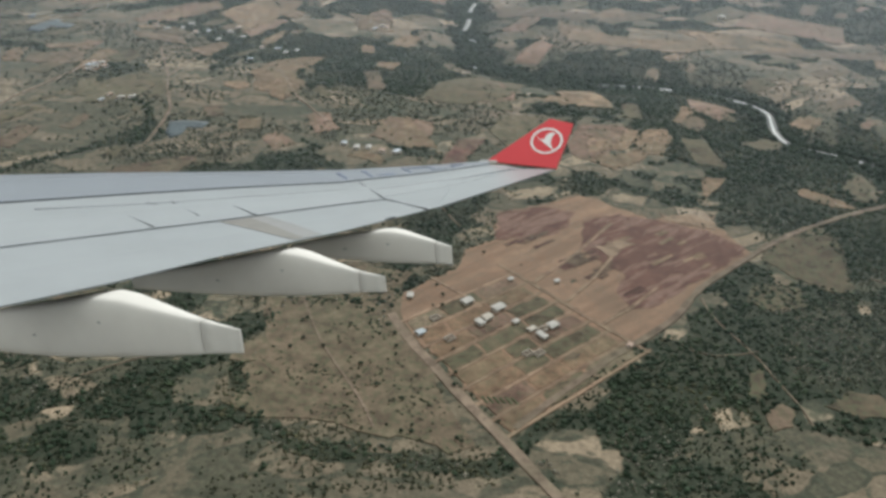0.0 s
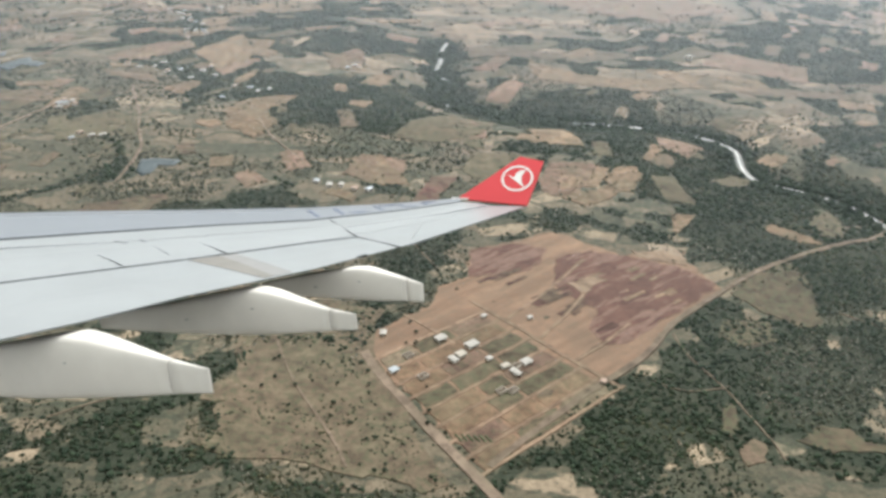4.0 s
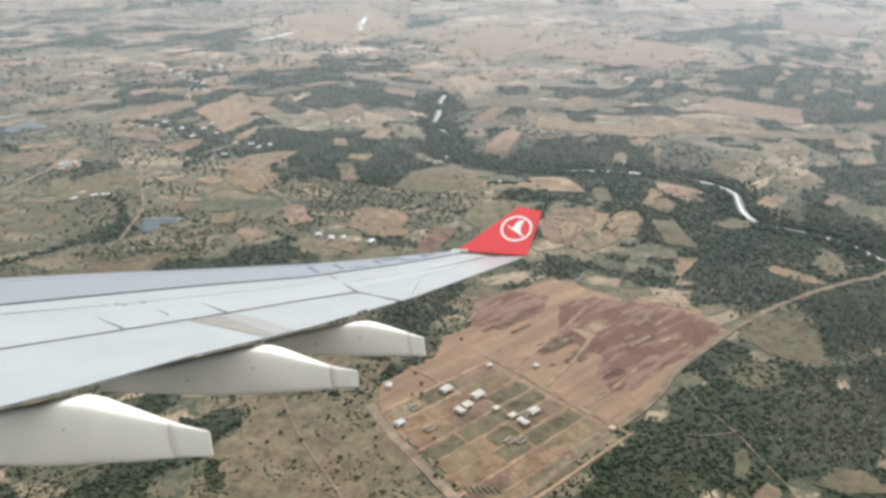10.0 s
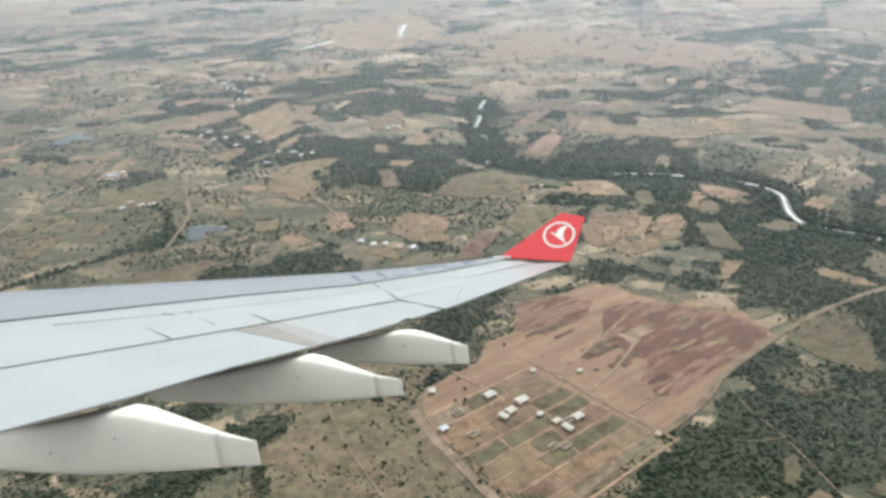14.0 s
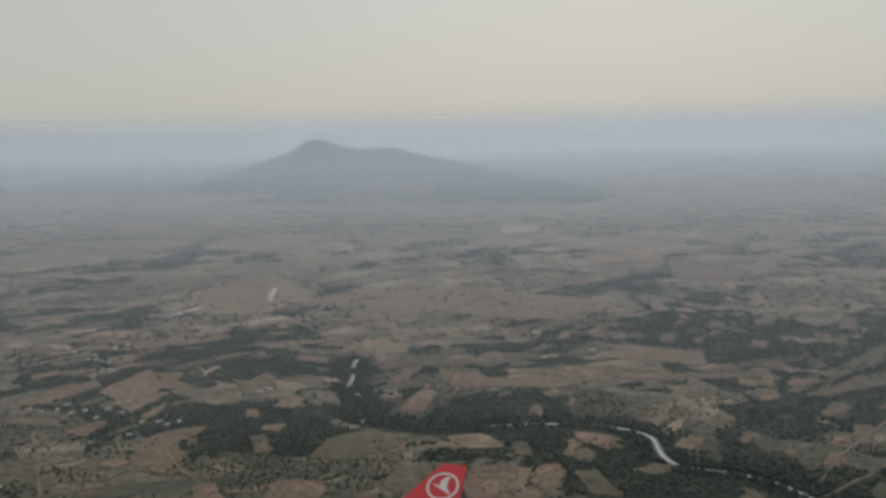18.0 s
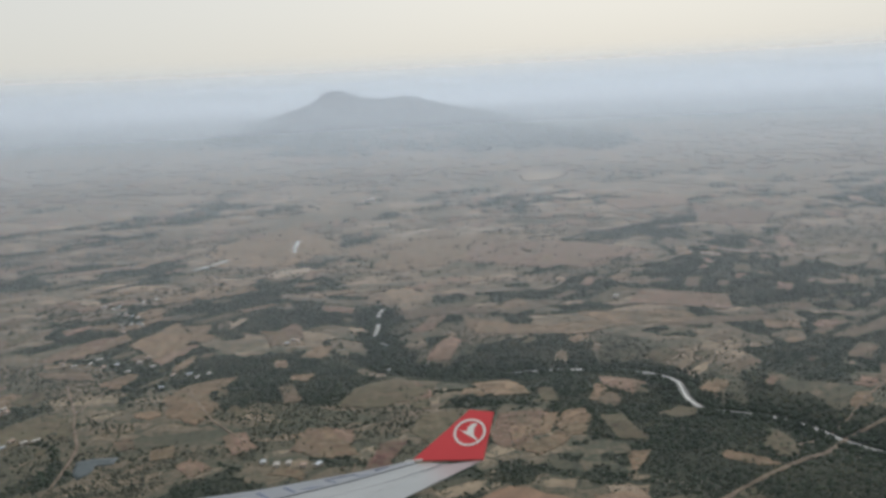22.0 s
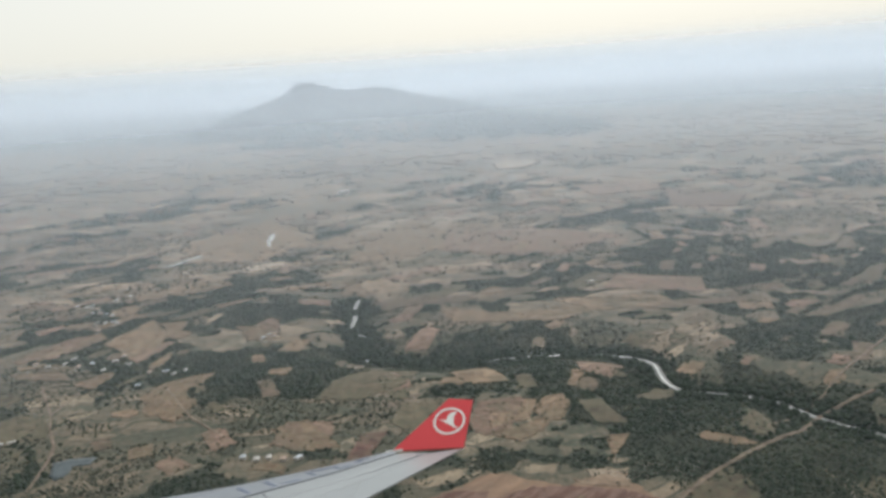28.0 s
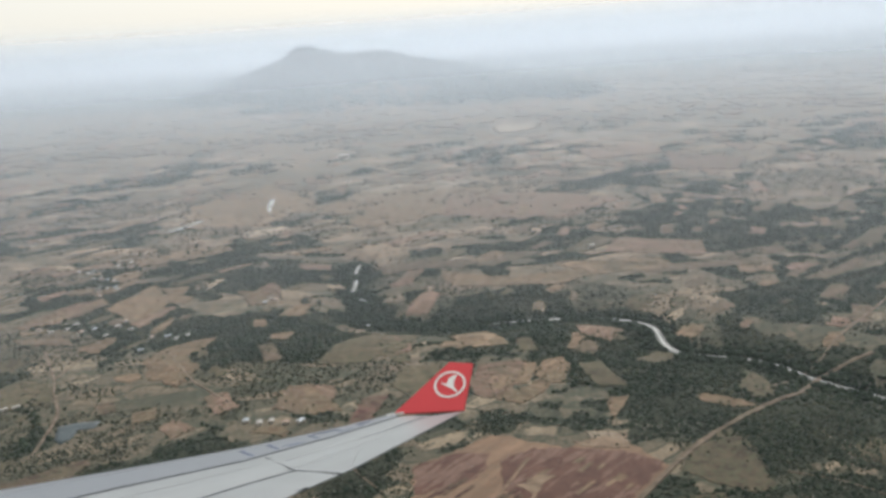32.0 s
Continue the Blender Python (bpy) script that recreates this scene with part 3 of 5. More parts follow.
field("pink", [(91, 523), (116, 503), (96, 480), (83, 494)])
field("olive", [(-33, 479), (3, 473), (-22, 431), (-38, 428), (-44, 455)])
field("tan", [(0, 516), (31, 518), (26, 508), (6, 498), (-3, 506)])
field("pink", [(-98, 476), (-75, 465), (-76, 448), (-96, 434), (-109, 446)])
field("red", [(-63, 440), (-49, 440), (-66, 406), (-79, 403)])
field("tan", [(-100, 578), (-85, 577), (-91, 561), (-103, 565)])
field("tan", [(44, 697), (68, 663), (116, 640), (152, 646), (123, 612), (81, 625), (43, 645)])
field("brown", [(4, 748), (42, 737), (82, 709), (71, 699), (3, 719)])
field("brown", [(176, 658), (214, 628), (286, 606), (277, 591), (198, 606), (160, 635)])
field("tan", [(-158, 308), (-146, 312), (-143, 305), (-150, 295), (-160, 300)])
field("grass", [(-145, 305), (-120, 315), (-99, 306), (-103, 288), (-100, 260), (-90, 227), (-83, 204), (-160, 229), (-152, 256), (-153, 284)])
field("tan", [(-67, 835), (-25, 846), (-29, 828), (-66, 820)])
field("pale", [(239, 917), (266, 896), (250, 876), (227, 895)])
field("sand", [(18, 349), (32, 354), (44, 352), (39, 341), (29, 343)])
field("tan", [(94, 378), (101, 382), (113, 369), (116, 358), (106, 360), (95, 373)])
field("tan", [(0, 415), (6, 423), (18, 421), (36, 435), (39, 428), (26, 412), (11, 403)])
field("tan", [(53, 395), (66, 393), (56, 380), (46, 369)])
field("scrub", [(130, 307), (141, 310), (151, 303), (143, 294), (131, 278), (128, 287), (125, 298)])
field("scrub", [(59, 329), (91, 345), (92, 328), (84, 305), (71, 307), (61, 315)])
field("green", [(138, 408), (145, 410), (144, 390), (132, 376)])
field("tan", [(195, 362), (209, 367), (212, 355), (199, 348)])
field("olive", [(212, 386), (227, 386), (220, 371), (210, 372)])
field("tan", [(161, 661), (202, 657), (203, 615), (177, 622)])
field("tan", [(256, 596), (278, 584), (269, 565), (247, 577)])
field("scrub", [(31, 281), (38, 294), (55, 291), (54, 277), (37, 274)])
field("tan", [(30, 427), (49, 455), (55, 448), (43, 422)])
field("tan", [(68, 1125), (133, 1172), (167, 1140), (116, 1092)])
field("pale", [(111, 1380), (128, 1374), (143, 1292), (130, 1298)])
field("tan", [(-182, 865), (-121, 900), (-115, 875), (-166, 847)])
field("pale", [(35, 1134), (92, 1187), (194, 1199), (207, 1144), (161, 1098), (82, 1104), (20, 1086)])
field("pink", [(149, 1051), (228, 1014), (282, 977), (313, 906), (221, 853), (160, 878), (110, 938)])
field("pale", [(-102, 966), (-64, 948), (-71, 931), (-102, 944)])
field("tan", [(-214, 857), (-179, 898), (-153, 898), (-142, 886), (-175, 853), (-212, 843)])
field("pink", [(86, 2770), (403, 2911), (523, 2658), (431, 2500), (172, 2640)])
field("pale", [bearing(a, d) for a, d in ((17.6, 1900), (18.6, 1960), (20.2, 1930), (20.6, 1860), (19.4, 1780), (18.0, 1770))])
field("pale", [(104, 1419), (126, 1372), (138, 1305), (114, 1346)])
field("pink", [(435, 1348), (553, 1294), (528, 1206), (414, 1209)])
field("pink", [(528, 1206), (577, 1075), (524, 1001), (453, 1056)])
field("tan", [(135, 675), (219, 648), (219, 615), (154, 624)])
field("tan", [(12, 458), (42, 459), (26, 430), (3, 425)])
field("pale", [(28, 361), (41, 357), (42, 344), (28, 346)])
field("tan", [(-223, 745), (-216, 723), (-262, 682), (-254, 716)])
field("tan", [(-87, 475), (-76, 429), (-92, 430), (-107, 467)])
field("brown", [(-195, 428), (-206, 392), (-238, 390), (-234, 415)])
field("tan", [(-169, 480), (-168, 463), (-180, 463), (-181, 476)])
field("olive", [(-250, 559), (-231, 549), (-243, 513), (-269, 506), (-276, 539)])
field("tan", [(-119, 711), (-89, 698), (-87, 658), (-104, 659)])
field("tan", [(-175, 734), (-151, 710), (-159, 695), (-179, 711)])
field("pale", [(3020, 682), (2945, 449), (2497, 421), (2494, 565)])
field("pink", [(221, 734), (282, 689), (258, 641), (187, 687)])
field("tan", [(36, 541), (37, 494), (13, 498), (7, 528)])
field("olive", [(-265, 610), (-253, 594), (-264, 580), (-278, 590)])
field("tan", [(-254, 785), (-233, 784), (-233, 764), (-255, 769)])
field("brown", [(-246, 672), (-231, 652), (-241, 641), (-258, 655)])
field("tan", [(-31, 1122), (3, 1081), (-18, 1051), (-55, 1077)])

field("tan", [(-165, 1182), (-50, 1288), (-5, 1121), (-76, 1000), (-162, 1035)])
field("tan", [(17, 908), (126, 947), (230, 1056), (113, 1197), (-10, 1078)])
field("tan", [(-218, 712), (-184, 767), (-168, 704), (-193, 654)])
field("tan", [(-177, 529), (-167, 577), (-145, 535), (-160, 504)])


def strip_arrays(line, width, lift, fray=0.0, r=seeds):
    pts = []
    for (ax, ay), (bx, by) in zip(line, line[1:]):
        n = max(1, int(math.hypot(bx - ax, by - ay) / 6))
        pts += [(ax + (bx - ax) * k / n, ay + (by - ay) * k / n) for k in range(n)]
    pts = np.array(pts + [line[-1]], float)
    for _ in range(2):
        pts[1:-1] = (pts[:-2] + 2 * pts[1:-1] + pts[2:]) / 4
    t = np.gradient(pts, axis=0)
    t /= np.linalg.norm(t, axis=1)[:, None] + 1e-9
    side = np.column_stack([-t[:, 1], t[:, 0]])
    verts = []
    for off, up in ((-0.505, -0.4), (-0.5, lift), (0, lift), (0.5, lift), (0.505, -0.4)):
        w = width * off * (1 + fray * np.array([r.uniform(-1, 1) for _ in pts]))[:, None]
        p = pts + side * w
        verts.append(np.column_stack([p, height(p[:, 0], p[:, 1]) + up]))
    return np.concatenate(verts), grid_faces(5, len(pts))


BARE = []     # lines kept free of trees, with their half width


def track(line, width, label="pale dirt track through dry scrub", lift=0.42):
    v, f = strip_arrays(line, width, lift, 0.22)
    tagged(new("road", fast_mesh("road", v, f, STREET if "street" in label or "strip" in label else TRACK)), label, "dirt road", kind="structure")
    BARE.append((line, width * 0.7))


track([(-72, 214), (-58, 226), (-43, 239), (-24, 254), (-12, 262), (2, 274), (9, 284), (14, 291), (28, 301), (47, 316), (57, 324), (78, 338), (104, 350), (132, 362), (148, 369), (163, 383), (175, 392), (191, 396), (215, 398)], 2.5, lift=0.5)
track([(-107, 278), (-102, 263), (-93, 244), (-86, 228), (-79, 216), (-72, 200), (-64, 184)], 3.6, "wide pale dirt road beside the building plots")
track([(-167, 354), (-160, 328), (-155, 304)], 0.9)
track([(-139, 292), (-134, 269), (-129, 254), (-123, 241), (-117, 227), (-115, 217)], 0.9, "faint footpath across dry grass", 0.5)
for line in ([(13, 284), (11, 275), (13, 267), (17, 259), (16, 252), (23, 245), (19, 234), (21, 226), (26, 218), (23, 210)], [(-6, 255), (-2, 248), (3, 245), (14, 248), (21, 249)],
             [(89, 297), (97, 290), (106, 281), (114, 265), (116, 243)], [(-209, 248), (-196, 255), (-180, 261), (-171, 256), (-161, 263)], [(-79, 418), (-85, 398), (-83, 375), (-79, 358), (-72, 339)],
             [(-246, 258), (-236, 277), (-231, 288), (-227, 303)]):
    track(line, 0.5, "winding pale footpath through the wood", 0.4)
track([(-62, 311), (-57, 304), (-45, 288), (-35, 272), (-25, 260), (-18, 250)], 1.7, "graded street between empty building plots")
track([(-90, 302), (-81, 292), (-73, 281)], 1.3, "graded street between empty building plots")
STREETS = 9
for k in range(STREETS):
    q = k / (STREETS - 1)
    west, east = (-104 + 29 * q, 272 - 62 * q), (-57 + 40 * q, 304 - 52 * q)
    track([west, ((west[0] + east[0]) / 2, (west[1] + east[1]) / 2), east], 1.35, "graded street between empty building plots", 0.36)
for a, b in (((-50, 297), (-6, 345)), ((-40, 283), (-12, 318)), ((-30, 268), (-2, 292))):
    track([a, ((a[0] + b[0]) / 2 + 1, (a[1] + b[1]) / 2 - 1), b], 1.4, "graded strip across bare earth")
track([(-323, 469), (-313, 516), (-291, 562), (-280, 599)], 1.3)
track([(-324, 699), (-304, 746), (-279, 799), (-248, 853)], 1.7)
track([(-279, 799), (-242, 828)], 1.3)
track([(-246, 614), (-231, 553), (-227, 524), (-220, 495), (-222, 466), (-225, 441)], 1.5)
track([(-231, 553), (-219, 590), (-212, 623)], 1.1)
track([(-130, 465), (-151, 513), (-167, 577)], 1.1)
track([(135, 379), (190, 409), (291, 476), (357, 519)], 1.5)

CLEARING = [(-107, 278), (-102, 292), (-80, 308), (-73, 323), (-60, 332), (-56, 355), (-31, 365), (-14, 373), (-5, 367), (12, 348), (25, 352), (42, 341), (48, 318), (27, 300), (13, 290), (7, 282), (1, 274), (-12, 262), (-24, 253), (-43, 238), (-58, 225), (-73, 212)]
for name, pts, mat, lift, label in (
        ("clearing", CLEARING, CLEARED, 0.22, "graded orange-tan building land marked out in plots"),
        ("red_soil", [(-18, 347), (-2, 353), (15, 348), (37, 335), (47, 321), (30, 306), (13, 294), (-9, 278), (-16, 278), (-20, 286), (-11, 302), (-21, 313), (-25, 323)], RED, 0.3, "dark red freshly graded earth"),
        ("red_soil", [(-56, 355), (-34, 362), (-20, 356), (-27, 341), (-44, 331), (-59, 332)], RED, 0.3, "dark red earth at the edge of the scrub"),
        ("bare_sand", [(18, 353), (32, 354), (42, 346), (39, 340), (25, 344)], SOIL["sand"], 0.4, "pale bare sand"),
        ("bare_sand", [(-18, 324), (-6, 330), (-1, 327), (-14, 316)], SOIL["sand"], 0.46, "pale bare sand in red earth")):
    v, f = patch_arrays(pts, lift, seeds, 3, 1.3)
    tagged(new(name, fast_mesh(name, v, f, mat)), label, "bare earth", kind="structure")
OPEN.append(CLEARING)
plots = random.Random(11)
for k in range(STREETS - 1):
    cuts = [0.04, plots.uniform(0.25, 0.4), plots.uniform(0.55, 0.7), 0.94]
    for u0, u1 in zip(cuts, cuts[1:]):
        quad = []
        for q, u in ((k + 0.12, u0), (k + 0.12, u1 - 0.02), (k + 0.88, u1 - 0.02), (k + 0.88, u0)):
            q /= STREETS - 1
            wx, wy, ex, ey = -104 + 29 * q, 272 - 62 * q, -57 + 40 * q, 304 - 52 * q
            quad.append((wx + (ex - wx) * u, wy + (ey - wy) * u))
        v, f = patch_arrays(quad, 0.33, plots, 2.5, 0.45)
        mat = SOIL[plots.choice(("plot", "plot", "olive", "pink", "plot", "olive", "plot", "grass"))]
        tagged(new("plot", fast_mesh("plot", v, f, mat)), "staked-out empty building plot with sparse weeds", "plot", "building plots", "structure")


# strips of red and tan earth left by the grader, and the odd bare spots round about
grader = random.Random(4)
for k in range(30):
    red = k % 3 != 2
    if red:     # fingers that reach out of the red earth towards the plots
        q = grader.random()
        a, n = (-26 + 18 * q + grader.uniform(-3, 9), 322 - 46 * q), -grader.uniform(5, 17)
        if k % 4 == 0:
            a, n = (-36 + grader.uniform(-18, 8), 336 + grader.uniform(-6, 8)), -grader.uniform(5, 14)
    else:       # tan strips left standing inside it
        a, n = (-18 + 40 * grader.random(), 300 + 36 * grader.random()), grader.uniform(5, 13)
    line = [a, (a[0] + 0.41 * n + grader.uniform(-0.4, 0.4), a[1] + 0.285 * n + grader.uniform(-0.4, 0.4)), (a[0] + 0.82 * n, a[1] + 0.57 * n)]
    v, f = strip_arrays(line, grader.uniform(1.4, 3.2) if red else grader.uniform(0.9, 2.0), 0.36 if red else 0.4, 0.35, grader)
    tagged(new("red_soil" if red else "bare_soil", fast_mesh("graded_strip", v, f, RED_DEEP if red else SOIL["tan"])), "dark red strip of freshly graded earth" if red else "tan strip left between red earth", "bare earth", kind="structure")
for name, kind, pts, label in (
        ("mound", "brown", [(-49, 250), (-46, 252), (-43, 250), (-44, 247), (-48, 247)], "round dark patch of dug earth"),
        ("bare_soil", "brown", [(9, 216), (16, 221), (21, 218), (16, 210), (9, 209)], "brown bare patch among trees"),
        ("glade", "scrub", [(32, 219), (44, 226), (52, 224), (56, 217), (65, 213), (63, 209), (56, 213), (41, 213)], "olive grass glade in the wood"),
        ("glade", "scrub", [(14, 239), (19, 239), (14, 226), (9, 222), (9, 227)], "olive grass glade in the wood"),
        ("glade", "scrub", [(50, 315), (56, 299), (66, 287), (77, 285), (88, 316), (88, 337), (72, 331)], "olive grass glade beside the dirt road"),
        ("glade", "scrub", [(122, 386), (147, 408), (147, 395), (132, 366), (121, 368)], "olive grass glade beside the river"),
        ("bare_sand", "tan", [(-159, 306), (-151, 313), (-142, 307), (-143, 300), (-152, 298), (-159, 299)], "pale tan bare earth beside dry grass"),
        ("bare_soil", "grass", [(-161, 260), (-152, 267), (-146, 262), (-149, 254), (-157, 252), (-162, 254)], "pale dry patch among dark bushes")):
    v, f = patch_arrays(pts, 0.34, grader, 2.5, 0.9)
    tagged(new(name, fast_mesh(name, v, f, SOIL[kind])), label, "bare earth", kind="structure")
    OPEN.append([(sum(p[0] for p in pts) / len(pts) * 0.12 + q[0] * 0.88, sum(p[1] for p in pts) / len(pts) * 0.12 + q[1] * 0.88) for q in pts])
for k in range(6):
    a = (-80 + 1.9 * k, 229.5 - 0.25 * k)
    v, f = strip_arrays([a, (a[0] + 0.7, a[1] - 1.6), (a[0] + 1.5, a[1] - 3.4)], 0.75, 0.5, 0.2, grader)
    tagged(new("vegetable_bed", fast_mesh("vegetable_bed", v, f, BED, True)), "narrow green vegetable bed beside the road", "garden bed", "vegetable beds", "structure")


def water(line, width, name="river", label="shallow silty river between green banks", fray=0.6):
    v, f = strip_arrays(line, width, 0.55, fray)
    tagged(new(name, fast_mesh(name, v, f, WATER, True)), label, "river", kind="structure")
    BARE.append((line, width * 1.0))


water(RIVER[:10], 2.8)
water(RIVER[9:13], 3.8)
water(RIVER[12:15], 3.6)
water([(92, 551), (69, 561), (46, 561)], 3.4)
water([(-30, 592), (-35, 596)], 3.6)
water([(-25, 659), (-27, 668)], 3.0)
water([(-29, 692), (-24, 712), (-20, 729)], 3.8)
water([(-18, 748), (-12, 770), (-8, 783)], 3.6)
water([(-184, 1023), (-170, 1041), (-147, 1075)], 5.5)
water([(-67, 1087), (-65, 1123)], 3.5)
water([(-65, 1123), (-57, 1173)], 6.5)
water([(63, 1526), (80, 1530)], 14.0)
water([(0, 1945), (38, 1960)], 15.0)
for pts in ([(-346, 656), (-342, 672), (-331, 686), (-327, 675), (-316, 670), (-318, 658), (-331, 666), (-336, 649)], [(-357, 694), (-353, 702), (-349, 687)],
            [(-217, 457), (-218, 475), (-210, 476), (-197, 474), (-198, 465), (-207, 466), (-209, 455), (-213, 450)],
            [(-258, 296), (-252, 299), (-246, 305), (-239, 306), (-244, 299), (-251, 293)]):
    v, f = patch_arrays(pts, 0.4, seeds, 4, 0.6)
    tagged(new("pond", fast_mesh("pond", v, f, POND, True)), "still grey-green pond among fields", "pond", kind="structure")
    OPEN.append(pts)

# the smaller fields of the wide plain, too many to count
mosaic = random.Random(21)
piles = {k: ([], [], [0]) for k in ("tan", "pink", "brown", "olive", "pale")}
for _ in range(2600):
    reach = mosaic.random() ** 1.6
    x, y = mosaic.uniform(-520 - 1500 * reach, 700 + 1900 * reach), 430 + 2600 * reach + mosaic.uniform(-20, 60)
    if any(math.hypot(x - px, y - py) < 26 for pts in OPEN[::1] for px, py in pts[:1]) or float(from_line(np.array(x), np.array(y), RIVER)) < 16 or float(height(x, y)) > 40:
        continue
    away = math.hypot(x - CENTRE[0], y - CENTRE[1])
    size = mosaic.uniform(5, 15) * (1 + reach * 2.2)
    lean = 2.6 * float(value_noise(x, y, 260)) + mosaic.uniform(-0.25, 0.25)
    long, c, sn = mosaic.uniform(1.2, 3.6), math.cos(lean), math.sin(lean)
    quad = []
    for a, b in ((-1, -1), (0, -1.1), (1, -0.9), (1.1, 0.2), (0.9, 1), (-0.1, 0.9), (-1, 1)):
        u, v = (a + mosaic.uniform(-0.2, 0.2)) * size * long * 0.5, (b + mosaic.uniform(-0.25, 0.25)) * size * 0.5
        quad.append((x + u * c - v * sn, y + u * sn + v * c))
    kind = mosaic.choice(("tan", "pink", "brown", "brown", "olive", "olive") if reach < 0.25 else ("pink", "tan", "pink", "brown", "brown"))
    v, f = patch_arrays(quad, 0.28 if away < 1200 else 0.7 if away < 1900 else 2.2, mosaic, size * 0.5, size * 0.04)
    vs, fs, n = piles[kind]
    vs.append(v)
    fs.append(f + n[0])
    n[0] += len(v)
    if reach < 0.35:
        OPEN.append(quad)
        EDGES.append(quad[::2])
for kind, (vs, fs, n) in piles.items():
    if not vs:
        continue
    tagged(new("field_mosaic", fast_mesh("field_mosaic", np.concatenate(vs), np.concatenate(fs), SOIL[kind])), "patchwork of small " + FIELD_LABEL[kind].split()[0] + " fields on the plain", "fields", kind="stuff")

# ---- haze: added translucent ring walls stand in for air that thickens with distance, round the middle of the valley ----
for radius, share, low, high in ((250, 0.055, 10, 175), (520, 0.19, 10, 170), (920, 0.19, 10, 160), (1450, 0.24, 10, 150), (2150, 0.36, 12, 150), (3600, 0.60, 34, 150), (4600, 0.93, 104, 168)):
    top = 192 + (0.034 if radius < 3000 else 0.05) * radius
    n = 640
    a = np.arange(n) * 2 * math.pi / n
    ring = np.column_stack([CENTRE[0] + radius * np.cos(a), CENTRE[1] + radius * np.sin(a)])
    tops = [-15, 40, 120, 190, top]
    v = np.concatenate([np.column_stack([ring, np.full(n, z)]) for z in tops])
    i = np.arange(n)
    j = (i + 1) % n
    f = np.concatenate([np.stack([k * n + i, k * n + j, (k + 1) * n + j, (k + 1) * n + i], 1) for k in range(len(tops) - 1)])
    veil = new("haze", fast_mesh("haze", v, f, haze_material("haze_wall", share, low, high, 188 + 0.002 * radius if radius < 3000 else 172, top, HAZE_FAR if radius > 700 else HAZE), True))
    tagged(veil, "translucent blue-grey ring wall standing in for haze over the plain", "haze", kind="structure")


# ---- trees and scrub ----
def free(x, y):
    ok = np.ones(len(x), bool)
    for pts in OPEN:
        px, py = [p[0] for p in pts], [p[1] for p in pts]
        near = np.where((x > min(px)) & (x < max(px)) & (y > min(py)) & (y < max(py)))[0]
        if len(near):
            ok[near[inside(x[near], y[near], pts)]] = False
    for line, w in BARE:
        px, py = [p[0] for p in line], [p[1] for p in line]
        near = np.where((x > min(px) - w) & (x < max(px) + w) & (y > min(py) - w) & (y < max(py) + w))[0]
        if len(near):
            ok[near[from_line(x[near], y[near], line) < w]] = False
    return ok


def ball(levels):
    bm = bmesh.new()
    bmesh.ops.create_icosphere(bm, subdivisions=levels, radius=1.0)
    v = np.array([p.co[:] for p in bm.verts])
    f = np.array([[p.index for p in q.verts] for q in bm.faces])
    bm.free()
    return v, f


def crown_shape(levels, lumps, r):
    """An uneven crown: lumpy masses of leaves pushed together, flat beneath. Radius about 1, standing on z = 0."""
    vs, fs, n = [], [], 0
    for k in range(lumps):
        v, f = ball(levels)
        way = r.normal(0, 1, (3, 3))
        out = 1 + r.uniform(-0.2, 0.2, len(v)) + 0.13 * np.sin(v @ way * 3.2 + r.uniform(0, 6, 3)).sum(1)
        v = v * out[:, None]
        size = 0.95 if lumps == 1 else r.uniform(0.5, 0.72)
        a, d = r.uniform(0, 6.28), 0.0 if lumps == 1 else r.uniform(0.3, 0.55)
        v = v * (size, size, size * 0.78) + (d * math.cos(a), d * math.sin(a), 0.72 + (0 if lumps == 1 else r.uniform(-0.2, 0.3)))
        v[:, 2] = np.maximum(v[:, 2], 0.12)
        vs.append(v)
        fs.append(f + n)
        n += len(v)
    return np.concatenate(vs), np.concatenate(fs)


FAR = [crown_shape(1, 1, rng) for _ in range(8)]


def dome_shape(r):
    """A low uneven bush for far scrub."""
    v = [(math.cos(a) * r.uniform(0.8, 1.1), math.sin(a) * r.uniform(0.8, 1.1), 0.1) for a in (0.2, 1.8, 3.3, 4.9)]
    v += [(math.cos(a) * r.uniform(0.7, 1.0), math.sin(a) * r.uniform(0.7, 1.0), r.uniform(0.75, 1.1)) for a in (0.9, 2.5, 4.1, 5.6)] + [(r.uniform(-0.2, 0.2), r.uniform(-0.2, 0.2), r.uniform(1.25, 1.5))]
    f = []
    for i in range(4):
        j = (i + 1) % 4
        f += [(i, j, 4 + i), (j, 4 + j, 4 + i), (4 + i, 4 + j, 8)]
    return np.array(v), np.array(f)


TINY = [dome_shape(rng) for _ in range(6)]


def plant(name, label, x, y, size, shapes, mat, squash=1.0):
    vs, fs, n = [], [], 0
    kind = rng.integers(0, len(shapes), len(x))
    z = height(x, y)
    for k, (v, f) in enumerate(shapes):
        at = np.where(kind == k)[0]
        if not len(at):
            continue
        a = rng.uniform(0, 6.28, len(at))
        c, s = np.cos(a)[:, None], np.sin(a)[:, None]
        w = (size[at] * rng.uniform(0.85, 1.15, len(at)))[:, None]
        tall = w * rng.uniform(0.75, 1.25, len(at))[:, None] * squash
        p = np.stack([(v[:, 0] * c - v[:, 1] * s) * w + x[at][:, None], (v[:, 0] * s + v[:, 1] * c) * w + y[at][:, None], v[:, 2] * tall + z[at][:, None] - 0.1], 2)
        vs.append(p.reshape(-1, 3))
        fs.append((f[None] + (np.arange(len(at)) * len(v))[:, None, None] + n).reshape(-1, 3))
        n += len(at) * len(v)
    ob = new(name, fast_mesh(name, np.concatenate(vs), np.concatenate(fs), mat, False))
    return tagged(ob, label, "trees", kind="stuff")


